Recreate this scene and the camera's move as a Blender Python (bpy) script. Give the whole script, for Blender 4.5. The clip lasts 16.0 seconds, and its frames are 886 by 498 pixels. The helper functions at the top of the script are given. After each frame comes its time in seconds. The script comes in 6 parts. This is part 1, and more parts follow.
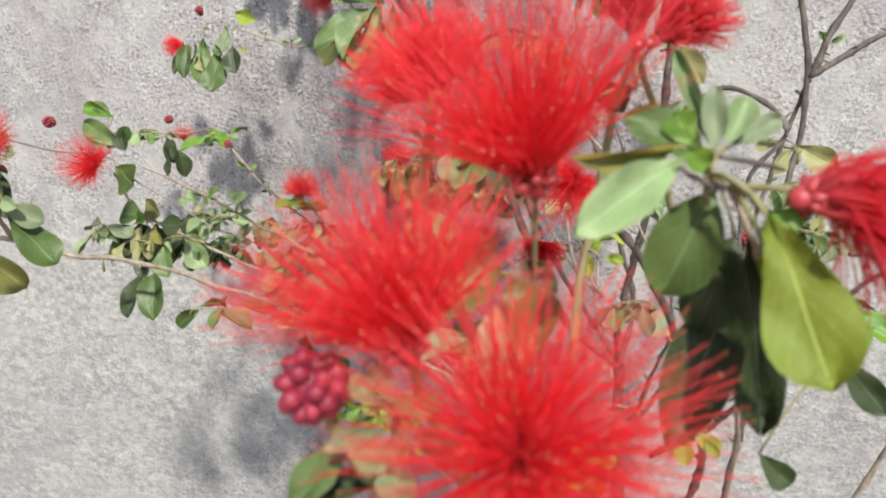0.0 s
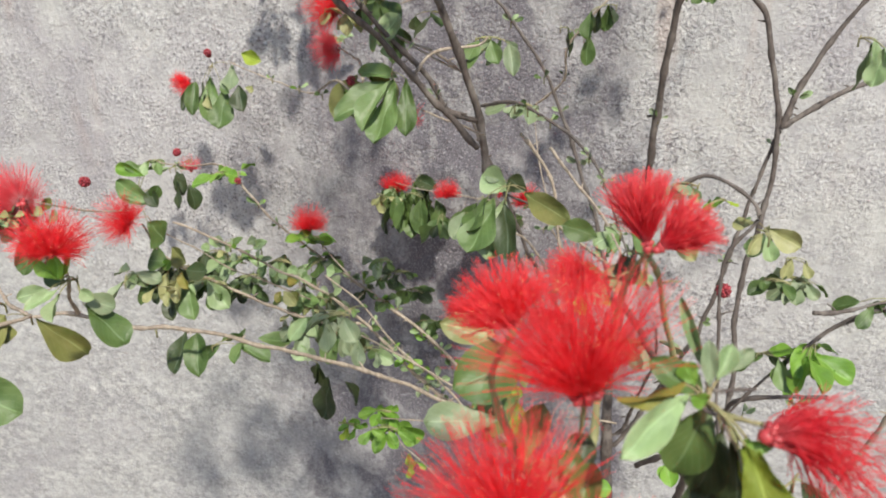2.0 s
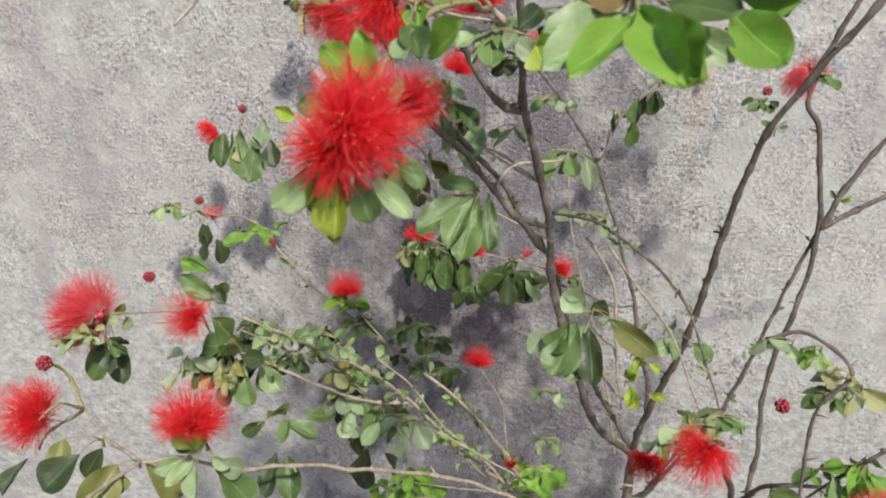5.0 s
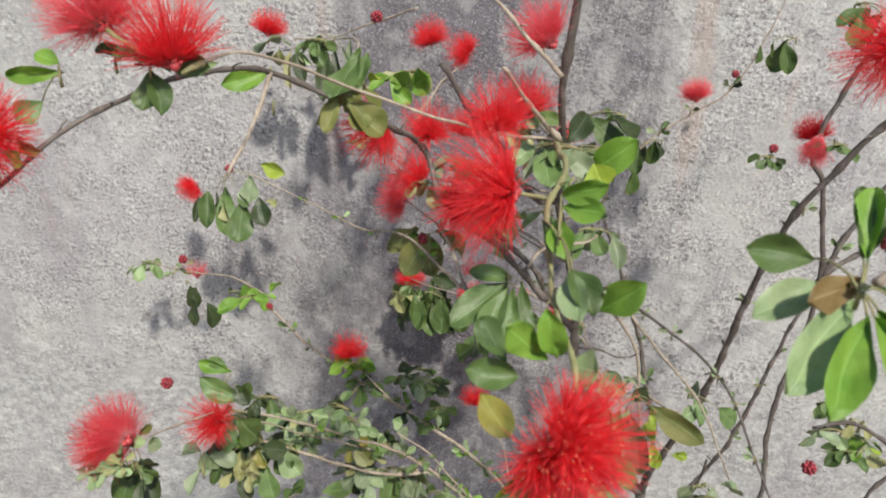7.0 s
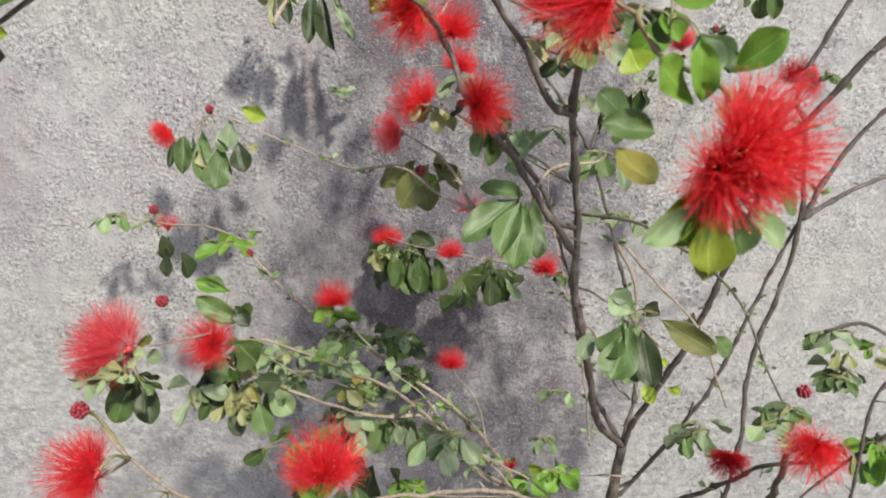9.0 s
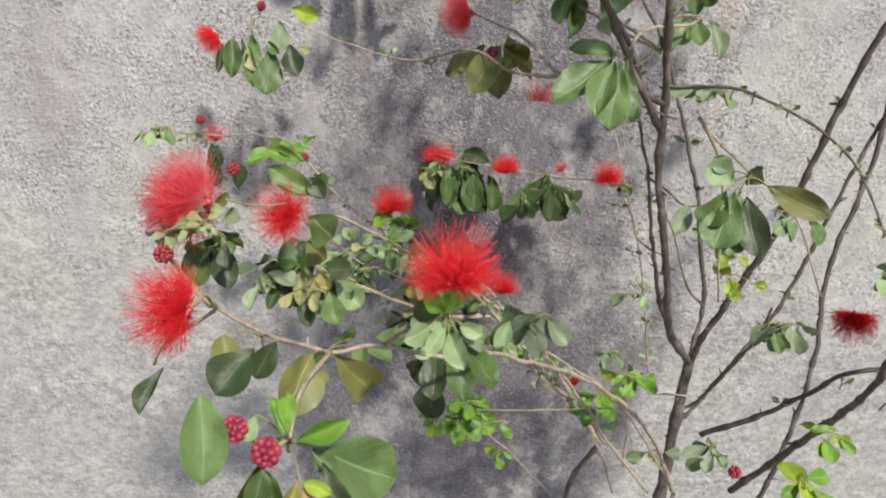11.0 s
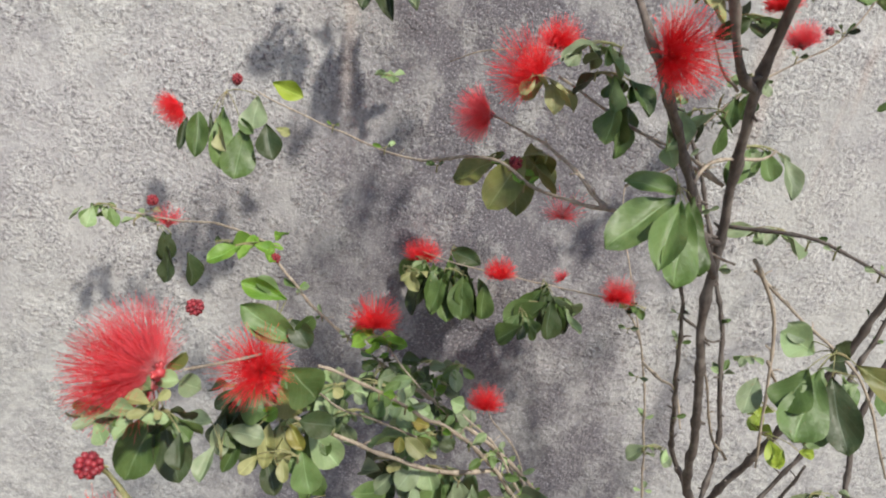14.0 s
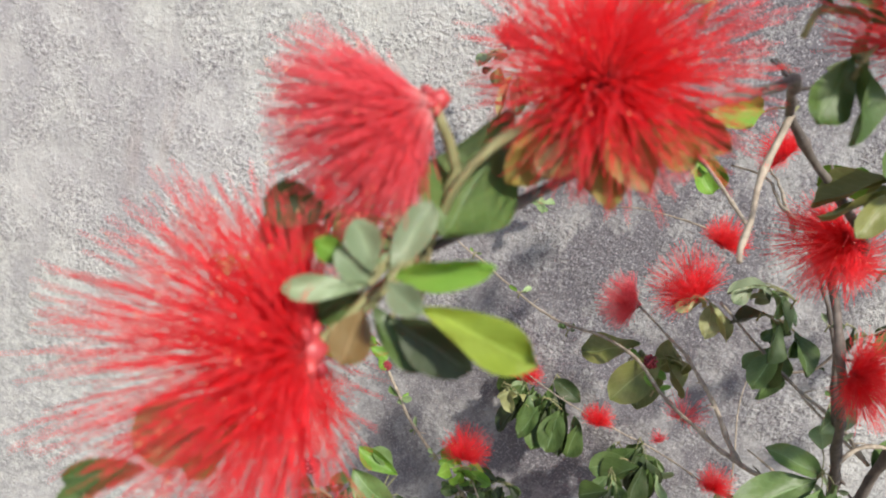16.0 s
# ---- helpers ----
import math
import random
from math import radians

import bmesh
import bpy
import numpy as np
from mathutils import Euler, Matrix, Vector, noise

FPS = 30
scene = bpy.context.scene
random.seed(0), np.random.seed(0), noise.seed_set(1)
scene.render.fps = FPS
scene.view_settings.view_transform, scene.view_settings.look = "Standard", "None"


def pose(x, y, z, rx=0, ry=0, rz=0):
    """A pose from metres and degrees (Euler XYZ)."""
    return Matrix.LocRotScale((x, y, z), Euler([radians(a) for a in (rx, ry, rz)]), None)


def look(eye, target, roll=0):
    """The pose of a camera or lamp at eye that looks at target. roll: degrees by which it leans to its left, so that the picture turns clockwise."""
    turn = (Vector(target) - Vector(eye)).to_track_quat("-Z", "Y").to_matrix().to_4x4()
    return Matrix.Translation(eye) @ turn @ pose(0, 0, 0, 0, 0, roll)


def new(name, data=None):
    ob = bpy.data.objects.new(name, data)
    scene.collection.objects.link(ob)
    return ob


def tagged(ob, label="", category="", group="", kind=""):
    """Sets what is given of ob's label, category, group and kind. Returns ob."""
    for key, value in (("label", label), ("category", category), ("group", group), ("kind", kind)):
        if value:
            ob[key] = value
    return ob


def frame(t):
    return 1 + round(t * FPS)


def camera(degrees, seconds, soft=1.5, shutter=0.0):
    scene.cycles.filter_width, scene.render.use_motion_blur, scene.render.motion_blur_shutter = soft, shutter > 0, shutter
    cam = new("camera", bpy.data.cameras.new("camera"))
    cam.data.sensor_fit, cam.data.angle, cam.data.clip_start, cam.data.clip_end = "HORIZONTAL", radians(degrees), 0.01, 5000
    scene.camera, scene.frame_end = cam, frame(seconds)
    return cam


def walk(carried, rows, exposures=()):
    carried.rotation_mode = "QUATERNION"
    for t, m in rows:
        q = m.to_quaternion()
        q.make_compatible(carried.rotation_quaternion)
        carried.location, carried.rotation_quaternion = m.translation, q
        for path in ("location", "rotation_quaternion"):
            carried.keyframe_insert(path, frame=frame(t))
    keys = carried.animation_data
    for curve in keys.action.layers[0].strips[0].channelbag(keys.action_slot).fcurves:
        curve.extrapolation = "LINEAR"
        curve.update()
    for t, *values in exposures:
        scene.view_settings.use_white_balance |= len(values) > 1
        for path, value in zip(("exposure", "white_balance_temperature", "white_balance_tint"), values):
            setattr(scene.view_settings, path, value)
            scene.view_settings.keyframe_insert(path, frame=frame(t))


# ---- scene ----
cam = camera(62.1, 16.0, soft=2.0)
cam.data.dof.use_dof, cam.data.dof.focus_distance, cam.data.dof.aperture_fstop = True, 0.85, 25.0
PATH = [
    (0, (0.088, 0.041, 1.335), (-0.43, 1.825, 0.595), -1.7),
    (0.5, (0.097, 0.028, 1.348), (-0.429, 1.803, 0.593), -1.8),
    (1, (0.089, 0.018, 1.37), (-0.43, 1.778, 0.575), -2.1),
    (1.5, (0.086, 0.009, 1.391), (-0.411, 1.776, 0.596), -1.8),
    (2, (0.072, -0.001, 1.417), (-0.385, 1.781, 0.633), -1.7),
    (2.5, (0.048, -0.005, 1.444), (-0.314, 1.811, 0.689), -1.1),
    (3, (0.014, -0.018, 1.469), (-0.347, 1.798, 0.713), -0.3),
    (3.5, (-0.001, -0.015, 1.491), (-0.373, 1.787, 0.707), 0.2),
    (3.7, (-0.011, -0.014, 1.496), (-0.362, 1.792, 0.711), 0.7),
    (5.8, (-0.083, 0.038, 1.582), (-0.377, 1.804, 0.691), 2.0),
    (6, (-0.092, 0.042, 1.594), (-0.364, 1.815, 0.71), 1.7),
    (6.5, (-0.125, 0.062, 1.613), (-0.276, 1.848, 0.726), 1.8),
    (7, (-0.153, 0.066, 1.624), (-0.278, 1.84, 0.709), 1.5),
    (7.5, (-0.182, 0.049, 1.608), (-0.203, 1.835, 0.709), 3.3),
    (8, (-0.196, 0.041, 1.566), (-0.21, 1.831, 0.674), 3.6),
    (8.2, (-0.198, 0.035, 1.561), (-0.208, 1.829, 0.676), 3.7),
    (10.3, (-0.255, 0.032, 1.465), (-0.102, 1.838, 0.621), 5.3),
    (10.5, (-0.259, 0.027, 1.456), (-0.139, 1.825, 0.588), 4.8),
    (11, (-0.274, 0.026, 1.422), (-0.244, 1.814, 0.527), 3.7),
    (11.5, (-0.274, 0.034, 1.382), (-0.287, 1.837, 0.516), 3.4),
    (12, (-0.262, 0.053, 1.354), (-0.31, 1.852, 0.481), 3.5),
    (12.5, (-0.278, 0.082, 1.331), (-0.378, 1.885, 0.471), 2.4),
    (13, (-0.309, 0.112, 1.363), (-0.451, 1.962, 0.617), 2.5),
    (13.5, (-0.326, 0.138, 1.378), (-0.366, 2.011, 0.677), 4.5),
    (14, (-0.328, 0.173, 1.433), (-0.16, 2.015, 0.671), 9.0),
    (14.5, (-0.343, 0.198, 1.481), (-0.224, 2.044, 0.721), 10.8),
    (15, (-0.362, 0.212, 1.51), (-0.276, 2.07, 0.777), 9.8),
    (15.5, (-0.393, 0.209, 1.521), (-0.434, 2.061, 0.769), 12.0),
    (16, (-0.391, 0.216, 1.529), (-0.474, 2.059, 0.757), 20.7),
]
walk(cam, [(t, look(eye, target, roll)) for t, eye, target, roll in PATH], exposures=[(0.0, 0.46), (1.5, 0.43), (2.5, 0.37), (3.5, 0.32), (6.0, 0.23), (7.5, 0.23), (8.0, 0.27), (10.5, 0.31), (12.5, 0.32), (13.0, 0.33), (14.0, 0.29), (14.5, 0.28), (15.5, 0.53), (16.0, 0.46)])

# ---- daylight ----
TO_SUN = Vector((0.48, -1.0, 1.40)).normalized()
world = bpy.data.worlds.new("sky")
scene.world = world
world.use_nodes = True
sky = world.node_tree.nodes.new("ShaderNodeTexSky")
sky.sky_type, sky.sun_disc = "NISHITA", False
sky.sun_elevation = math.asin(TO_SUN.z)
sky.sun_rotation = math.atan2(TO_SUN.x, TO_SUN.y)
world.node_tree.links.new(sky.outputs[0], world.node_tree.nodes["Background"].inputs[0])
world.node_tree.nodes["Background"].inputs[1].default_value = 0.13
sun = new("sun", bpy.data.lights.new("sun", "SUN"))
sun.data.energy, sun.data.angle, sun.data.color = 4.35, radians(3.0), (1.0, 0.96, 0.865)
sun.matrix_world = look(TO_SUN * 6, (0, 0, 0))


# ---- materials ----
def material(name):
    m = bpy.data.materials.new(name)
    m.use_nodes = True
    t = m.node_tree
    return m, t, t.nodes["Principled BSDF"]


def node(t, kind, **sets):
    n = t.nodes.new("ShaderNode" + kind)
    for key, value in sets.items():
        if key in n.inputs:
            n.inputs[key].default_value = value
    return n


def noise_tex(t, coords, scale, detail=3.0, rough=0.55, stretch=None):
    if stretch:
        mp = t.nodes.new("ShaderNodeMapping")
        mp.inputs["Scale"].default_value = stretch
        t.links.new(coords, mp.inputs["Vector"])
        coords = mp.outputs[0]
    n = node(t, "TexNoise", Scale=scale, Detail=detail, Roughness=rough)
    t.links.new(coords, n.inputs["Vector"])
    return n.outputs["Fac"]


def ramp(t, fac, *stops):
    r = t.nodes.new("ShaderNodeValToRGB")
    el = r.color_ramp.elements
    while len(el) < len(stops):
        el.new(0.5)
    for e, (pos, col) in zip(el, stops):
        e.position = pos
        e.color = (*col, 1) if len(col) == 3 else col
    t.links.new(fac, r.inputs[0])
    return r.outputs[0]


def blend(t, fac, a, b, mode="MIX"):
    n = t.nodes.new("ShaderNodeMix")
    n.data_type, n.blend_type = "RGBA", mode
    for sock, val in ((n.inputs[0], fac), (n.inputs[6], a), (n.inputs[7], b)):
        if isinstance(val, bpy.types.NodeSocket):
            t.links.new(val, sock)
        elif isinstance(val, tuple):
            sock.default_value = (*val, 1)
        else:
            sock.default_value = val
    return n.outputs[2]


def calc(t, op, a, b=0.0, c=0.0, clamp=False):
    n = t.nodes.new("ShaderNodeMath")
    n.operation, n.use_clamp = op, clamp
    for sock, val in zip(n.inputs, (a, b, c)):
        if isinstance(val, bpy.types.NodeSocket):
            t.links.new(val, sock)
        else:
            sock.default_value = val
    return n.outputs[0]


def bump(t, bsdf, height, strength, distance):
    b = node(t, "Bump", Strength=strength, Distance=distance)
    t.links.new(height, b.inputs["Height"])
    t.links.new(b.outputs[0], bsdf.inputs["Normal"])


def smooth_step(t, v, lo, hi):
    n = t.nodes.new("ShaderNodeMapRange")
    n.interpolation_type = "SMOOTHSTEP"
    t.links.new(v, n.inputs[0])
    n.inputs[1].default_value, n.inputs[2].default_value = lo, hi
    return n.outputs[0]


def plaster():
    m, t, p = material("cement_plaster")
    pos = t.nodes.new("ShaderNodeNewGeometry").outputs["Position"]
    xyz = t.nodes.new("ShaderNodeSeparateXYZ")
    t.links.new(pos, xyz.inputs[0])
    x, z = xyz.outputs[0], xyz.outputs[2]
    fine = noise_tex(t, pos, 400.0, 2.0, 0.6)
    grain = noise_tex(t, pos, 185.0, 3.0, 0.62)
    blot = noise_tex(t, pos, 9.0, 5.0, 0.65)
    broad = noise_tex(t, pos, 2.1, 4.0, 0.55)
    # where the cement skin has weathered away down to the sand
    wob = calc(t, "MULTIPLY_ADD", noise_tex(t, pos, 5.0, 5.0, 0.62, (1.0, 1.0, 0.45)), 0.62, -0.31)
    xs = calc(t, "ADD", x, wob)
    worn = calc(t, "MULTIPLY", smooth_step(t, xs, -0.85, -0.45), smooth_step(t, xs, 0.30, 0.02))
    worn = calc(t, "MULTIPLY", worn, smooth_step(t, blot, 0.30, 0.55))
    patch = calc(t, "MULTIPLY_ADD", smooth_step(t, noise_tex(t, pos, 17.0, 4.0, 0.6), 0.36, 0.62), 0.85, 0.3)
    pits = calc(t, "MULTIPLY_ADD", worn, 0.5, calc(t, "MULTIPLY_ADD", smooth_step(t, broad, 0.42, 0.6), 0.25, 0.5))
    pits = calc(t, "MULTIPLY", pits, patch)
    base = ramp(t, blot, (0.3, (0.345, 0.339, 0.328)), (0.5, (0.405, 0.399, 0.376)), (0.72, (0.475, 0.468, 0.43)))
    base = blend(t, calc(t, "MULTIPLY", smooth_step(t, broad, 0.40, 0.66), 0.6), base, (0.395, 0.374, 0.375))
    # sand grains and pits
    base = blend(t, calc(t, "MULTIPLY", smooth_step(t, fine, 0.55, 0.64), pits), base, (0.20, 0.19, 0.20))
    base = blend(t, calc(t, "MULTIPLY", smooth_step(t, grain, 0.56, 0.64), pits), base, (0.16, 0.15, 0.155))
    base = blend(t, calc(t, "MULTIPLY", smooth_step(t, grain, 0.46, 0.38), calc(t, "MULTIPLY", patch, 0.5)), base, (0.64, 0.63, 0.60))
    # uneven trowelled tone
    tone = noise_tex(t, pos, 34.0, 4.0, 0.65, (1.0, 1.0, 0.8))
    base = blend(t, calc(t, "MULTIPLY", smooth_step(t, tone, 0.5, 0.68), 0.4), base, (0.28, 0.27, 0.275))
    base = blend(t, calc(t, "MULTIPLY", smooth_step(t, tone, 0.48, 0.32), 0.35), base, (0.56, 0.55, 0.525))
    # scattered darker mildew
    mould = calc(t, "MULTIPLY", smooth_step(t, noise_tex(t, pos, 3.4, 5.0, 0.66, (1.0, 1.0, 0.5)), 0.53, 0.67), 0.42)
    base = blend(t, mould, base, (0.22, 0.20, 0.22))
    # brown runs
    rust = calc(t, "MULTIPLY", smooth_step(t, noise_tex(t, pos, 14.0, 3.0, 0.6, (1.0, 1.0, 0.1)), 0.60, 0.74), smooth_step(t, z, 0.98, 1.2))
    base = blend(t, calc(t, "MULTIPLY", rust, 0.4), base, (0.36, 0.265, 0.22))
    # paler lower coat with trowel marks
    low = smooth_step(t, calc(t, "MULTIPLY_ADD", noise_tex(t, pos, 6.0, 4.0), 0.2, z), 1.0, 0.86)
    scratch = noise_tex(t, pos, 75.0, 5.0, 0.8, (0.85, 1.0, 1.1))
    wash = ramp(t, scratch, (0.36, (0.17, 0.166, 0.168)), (0.48, (0.30, 0.294, 0.288)), (0.62, (0.50, 0.49, 0.46)))
    base = blend(t, calc(t, "MULTIPLY", low, calc(t, "MULTIPLY_ADD", smooth_step(t, blot, 0.35, 0.6), 0.4, 0.3)), base, wash)
    # dark run down the wall, wider below: stain and plant shadow painted together
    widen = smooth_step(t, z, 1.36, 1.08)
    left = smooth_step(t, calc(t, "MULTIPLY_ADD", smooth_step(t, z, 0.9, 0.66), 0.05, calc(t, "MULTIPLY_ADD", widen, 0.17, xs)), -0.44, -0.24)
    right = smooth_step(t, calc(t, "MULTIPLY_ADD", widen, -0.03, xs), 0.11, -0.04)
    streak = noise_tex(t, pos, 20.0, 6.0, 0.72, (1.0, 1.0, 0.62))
    stain_shade = calc(t, "MULTIPLY", calc(t, "MULTIPLY", left, right), calc(t, "MULTIPLY_ADD", smooth_step(t, streak, 0.38, 0.6), 0.58, 0.3), clamp=True)
    stain_shade = calc(t, "MULTIPLY", stain_shade, calc(t, "MULTIPLY_ADD", smooth_step(t, z, 0.3, 0.6), 0.4, 0.6))
    # its blackened middle; foot paints the plants' shadows low on the wall
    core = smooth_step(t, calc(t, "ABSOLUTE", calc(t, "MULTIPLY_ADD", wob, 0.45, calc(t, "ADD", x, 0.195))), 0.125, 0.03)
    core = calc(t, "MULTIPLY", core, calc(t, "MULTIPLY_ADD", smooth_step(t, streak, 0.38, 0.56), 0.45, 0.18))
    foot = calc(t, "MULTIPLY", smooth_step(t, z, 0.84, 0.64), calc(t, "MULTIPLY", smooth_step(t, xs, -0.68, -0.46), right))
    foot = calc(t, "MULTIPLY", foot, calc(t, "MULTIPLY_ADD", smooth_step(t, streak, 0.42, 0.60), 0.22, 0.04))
    stain_shade = calc(t, "ADD", stain_shade, calc(t, "ADD", core, foot), clamp=True)
    base = blend(t, calc(t, "MINIMUM", stain_shade, 0.92), base, (0.118, 0.107, 0.120))
    # pale grains left standing in the dark run
    base = blend(t, calc(t, "MULTIPLY", calc(t, "MULTIPLY", stain_shade, smooth_step(t, fine, 0.46, 0.34)), 0.4), base, (0.60, 0.58, 0.59))
    t.links.new(base, p.inputs["Base Color"])
    p.inputs["Roughness"].default_value = 0.93
    p.inputs["Specular IOR Level"].default_value = 0.2
    height = calc(t, "MULTIPLY", calc(t, "ADD", calc(t, "MULTIPLY", fine, 0.5), calc(t, "MULTIPLY", grain, 1.2)), calc(t, "ADD", pits, 0.25))
    bump(t, p, height, 0.6, 0.0050)
    return m


def soil():
    m, t, p = material("dry_soil")
    pos = t.nodes.new("ShaderNodeNewGeometry").outputs["Position"]
    a, b = noise_tex(t, pos, 5.0, 5.0, 0.6), noise_tex(t, pos, 60.0, 4.0, 0.7)
    col = ramp(t, a, (0.3, (0.13, 0.09, 0.06)), (0.6, (0.24, 0.18, 0.13)), (0.8, (0.32, 0.26, 0.19)))
    col = blend(t, calc(t, "MULTIPLY", smooth_step(t, b, 0.5, 0.7), 0.5), col, (0.08, 0.06, 0.045))
    t.links.new(col, p.inputs["Base Color"])
    p.inputs["Roughness"].default_value = 0.95
    bump(t, p, b, 0.8, 0.01)
    return m


def wood(name, lo, hi, mark, scale=260.0):
    m, t, p = material(name)
    pos = t.nodes.new("ShaderNodeNewGeometry").outputs["Position"]
    a = noise_tex(t, pos, scale, 4.0, 0.6, (1.0, 1.0, 0.3))
    b = noise_tex(t, pos, 45.0, 3.0, 0.6)
    col = ramp(t, a, (0.3, lo), (0.7, hi))
    col = blend(t, calc(t, "MULTIPLY", smooth_step(t, b, 0.48, 0.68), 0.55), col, mark)
    t.links.new(col, p.inputs["Base Color"])
    p.inputs["Roughness"].default_value = 0.75
    bump(t, p, a, 0.6, 0.0008)
    return m


def leaf_material(name, colour, rim, gloss=0.42, through_light=0.35):
    m, t, p = material(name)
    rnd = t.nodes.new("ShaderNodeObjectInfo").outputs["Random"]
    uv = t.nodes.new("ShaderNodeUVMap")
    uv.uv_map = "leaf"
    sep = t.nodes.new("ShaderNodeSeparateXYZ")
    t.links.new(uv.outputs[0], sep.inputs[0])
    u, v = calc(t, "ABSOLUTE", calc(t, "SUBTRACT", sep.outputs[0], 0.5)), sep.outputs[1]
    pos = t.nodes.new("ShaderNodeNewGeometry").outputs["Position"]
    mott = noise_tex(t, pos, 180.0, 3.0, 0.6)
    big = noise_tex(t, pos, 55.0, 2.0, 0.5)
    lo, hi = tuple(c * 0.72 for c in colour), tuple(min(1.0, c * 1.3) for c in colour)
    col = ramp(t, rnd, (0.0, lo), (0.5, colour), (1.0, hi))
    col = blend(t, calc(t, "MULTIPLY", smooth_step(t, big, 0.42, 0.66), 0.6), col, rim)
    col = blend(t, calc(t, "MULTIPLY", smooth_step(t, big, 0.52, 0.34), 0.45), col, tuple(c * 0.6 for c in colour))
    col = blend(t, calc(t, "MULTIPLY", smooth_step(t, mott, 0.5, 0.72), 0.35), col, tuple(c * 0.5 for c in colour))
    # one half of the blade a little paler than the other, and small pale specks
    col = blend(t, calc(t, "MULTIPLY", smooth_step(t, sep.outputs[0], 0.48, 0.53), 0.28), col, rim)
    speck = noise_tex(t, pos, 900.0, 2.0, 0.5)
    col = blend(t, calc(t, "MULTIPLY", smooth_step(t, speck, 0.62, 0.74), 0.3), col, tuple(min(1.0, c * 1.6 + 0.06) for c in colour))
    # midrib and side veins
    rib = smooth_step(t, u, 0.035, 0.008)
    side = calc(t, "SINE", calc(t, "MULTIPLY_ADD", v, 40.0, calc(t, "MULTIPLY_ADD", mott, 2.5, calc(t, "MULTIPLY", u, -38.0))))
    side = calc(t, "MULTIPLY", smooth_step(t, side, 0.80, 1.0), 0.16)
    vein = calc(t, "MAXIMUM", calc(t, "MULTIPLY", rib, 0.7), side)
    col = blend(t, vein, col, tuple(min(1.0, c * 1.5 + 0.08) for c in colour))
    edge = smooth_step(t, u, 0.40, 0.49)
    col = blend(t, calc(t, "MULTIPLY", edge, 0.35), col, rim)
    t.links.new(col, p.inputs["Base Color"])
    t.links.new(calc(t, "MULTIPLY_ADD", mott, 0.3, gloss - 0.1), p.inputs["Roughness"])
    p.inputs["Specular IOR Level"].default_value = 0.5
    bump(t, p, calc(t, "SUBTRACT", calc(t, "MULTIPLY_ADD", big, 1.5, mott), calc(t, "MULTIPLY", vein, 0.9)), 0.4, 0.0009)
    tr = t.nodes.new("ShaderNodeBsdfTranslucent")
    t.links.new(blend(t, 0.5, col, tuple(min(1.0, c * 1.6) for c in colour)), tr.inputs["Color"])
    mix = t.nodes.new("ShaderNodeMixShader")
    mix.inputs[0].default_value = through_light
    t.links.new(p.outputs[0], mix.inputs[1])
    t.links.new(tr.outputs[0], mix.inputs[2])
    t.links.new(mix.outputs[0], t.nodes["Material Output"].inputs["Surface"])
    return m


def stamen_material(name, foot, mid, tip):
    m, t, p = material(name)
    at = t.nodes.new("ShaderNodeAttribute")
    at.attribute_name = "along"
    isl = t.nodes.new("ShaderNodeNewGeometry").outputs["Random Per Island"]
    col = ramp(t, at.outputs["Fac"], (0.0, foot), (0.36, mid), (1.0, tip))
    col = blend(t, calc(t, "MULTIPLY", isl, 0.2), col, tuple(c * 0.8 for c in mid))
    t.links.new(col, p.inputs["Base Color"])
    p.inputs["Roughness"].default_value = 0.5
    tr = t.nodes.new("ShaderNodeBsdfTranslucent")
    t.links.new(col, tr.inputs["Color"])
    mix = t.nodes.new("ShaderNodeMixShader")
    mix.inputs[0].default_value = 0.62
    t.links.new(p.outputs[0], mix.inputs[1])
    t.links.new(tr.outputs[0], mix.inputs[2])
    # thin clear hairs let part of the light by
    clear = t.nodes.new("ShaderNodeBsdfTransparent")
    thin = t.nodes.new("ShaderNodeMixShader")
    thin.inputs[0].default_value = 0.2
    t.links.new(mix.outputs[0], thin.inputs[1])
    t.links.new(clear.outputs[0], thin.inputs[2])
    t.links.new(thin.outputs[0], t.nodes["Material Output"].inputs["Surface"])
    return m


def flesh(name, lo, hi, rough=0.45):
    m, t, p = material(name)
    isl = t.nodes.new("ShaderNodeNewGeometry")
    n = noise_tex(t, isl.outputs["Position"], 600.0, 3.0, 0.6)
    col = ramp(t, calc(t, "ADD", calc(t, "MULTIPLY", isl.outputs["Random Per Island"], 0.6), calc(t, "MULTIPLY", n, 0.4)), (0.2, lo), (0.8, hi))
    t.links.new(col, p.inputs["Base Color"])
    p.inputs["Roughness"].default_value = rough
    bump(t, p, n, 0.4, 0.0004)
    return m


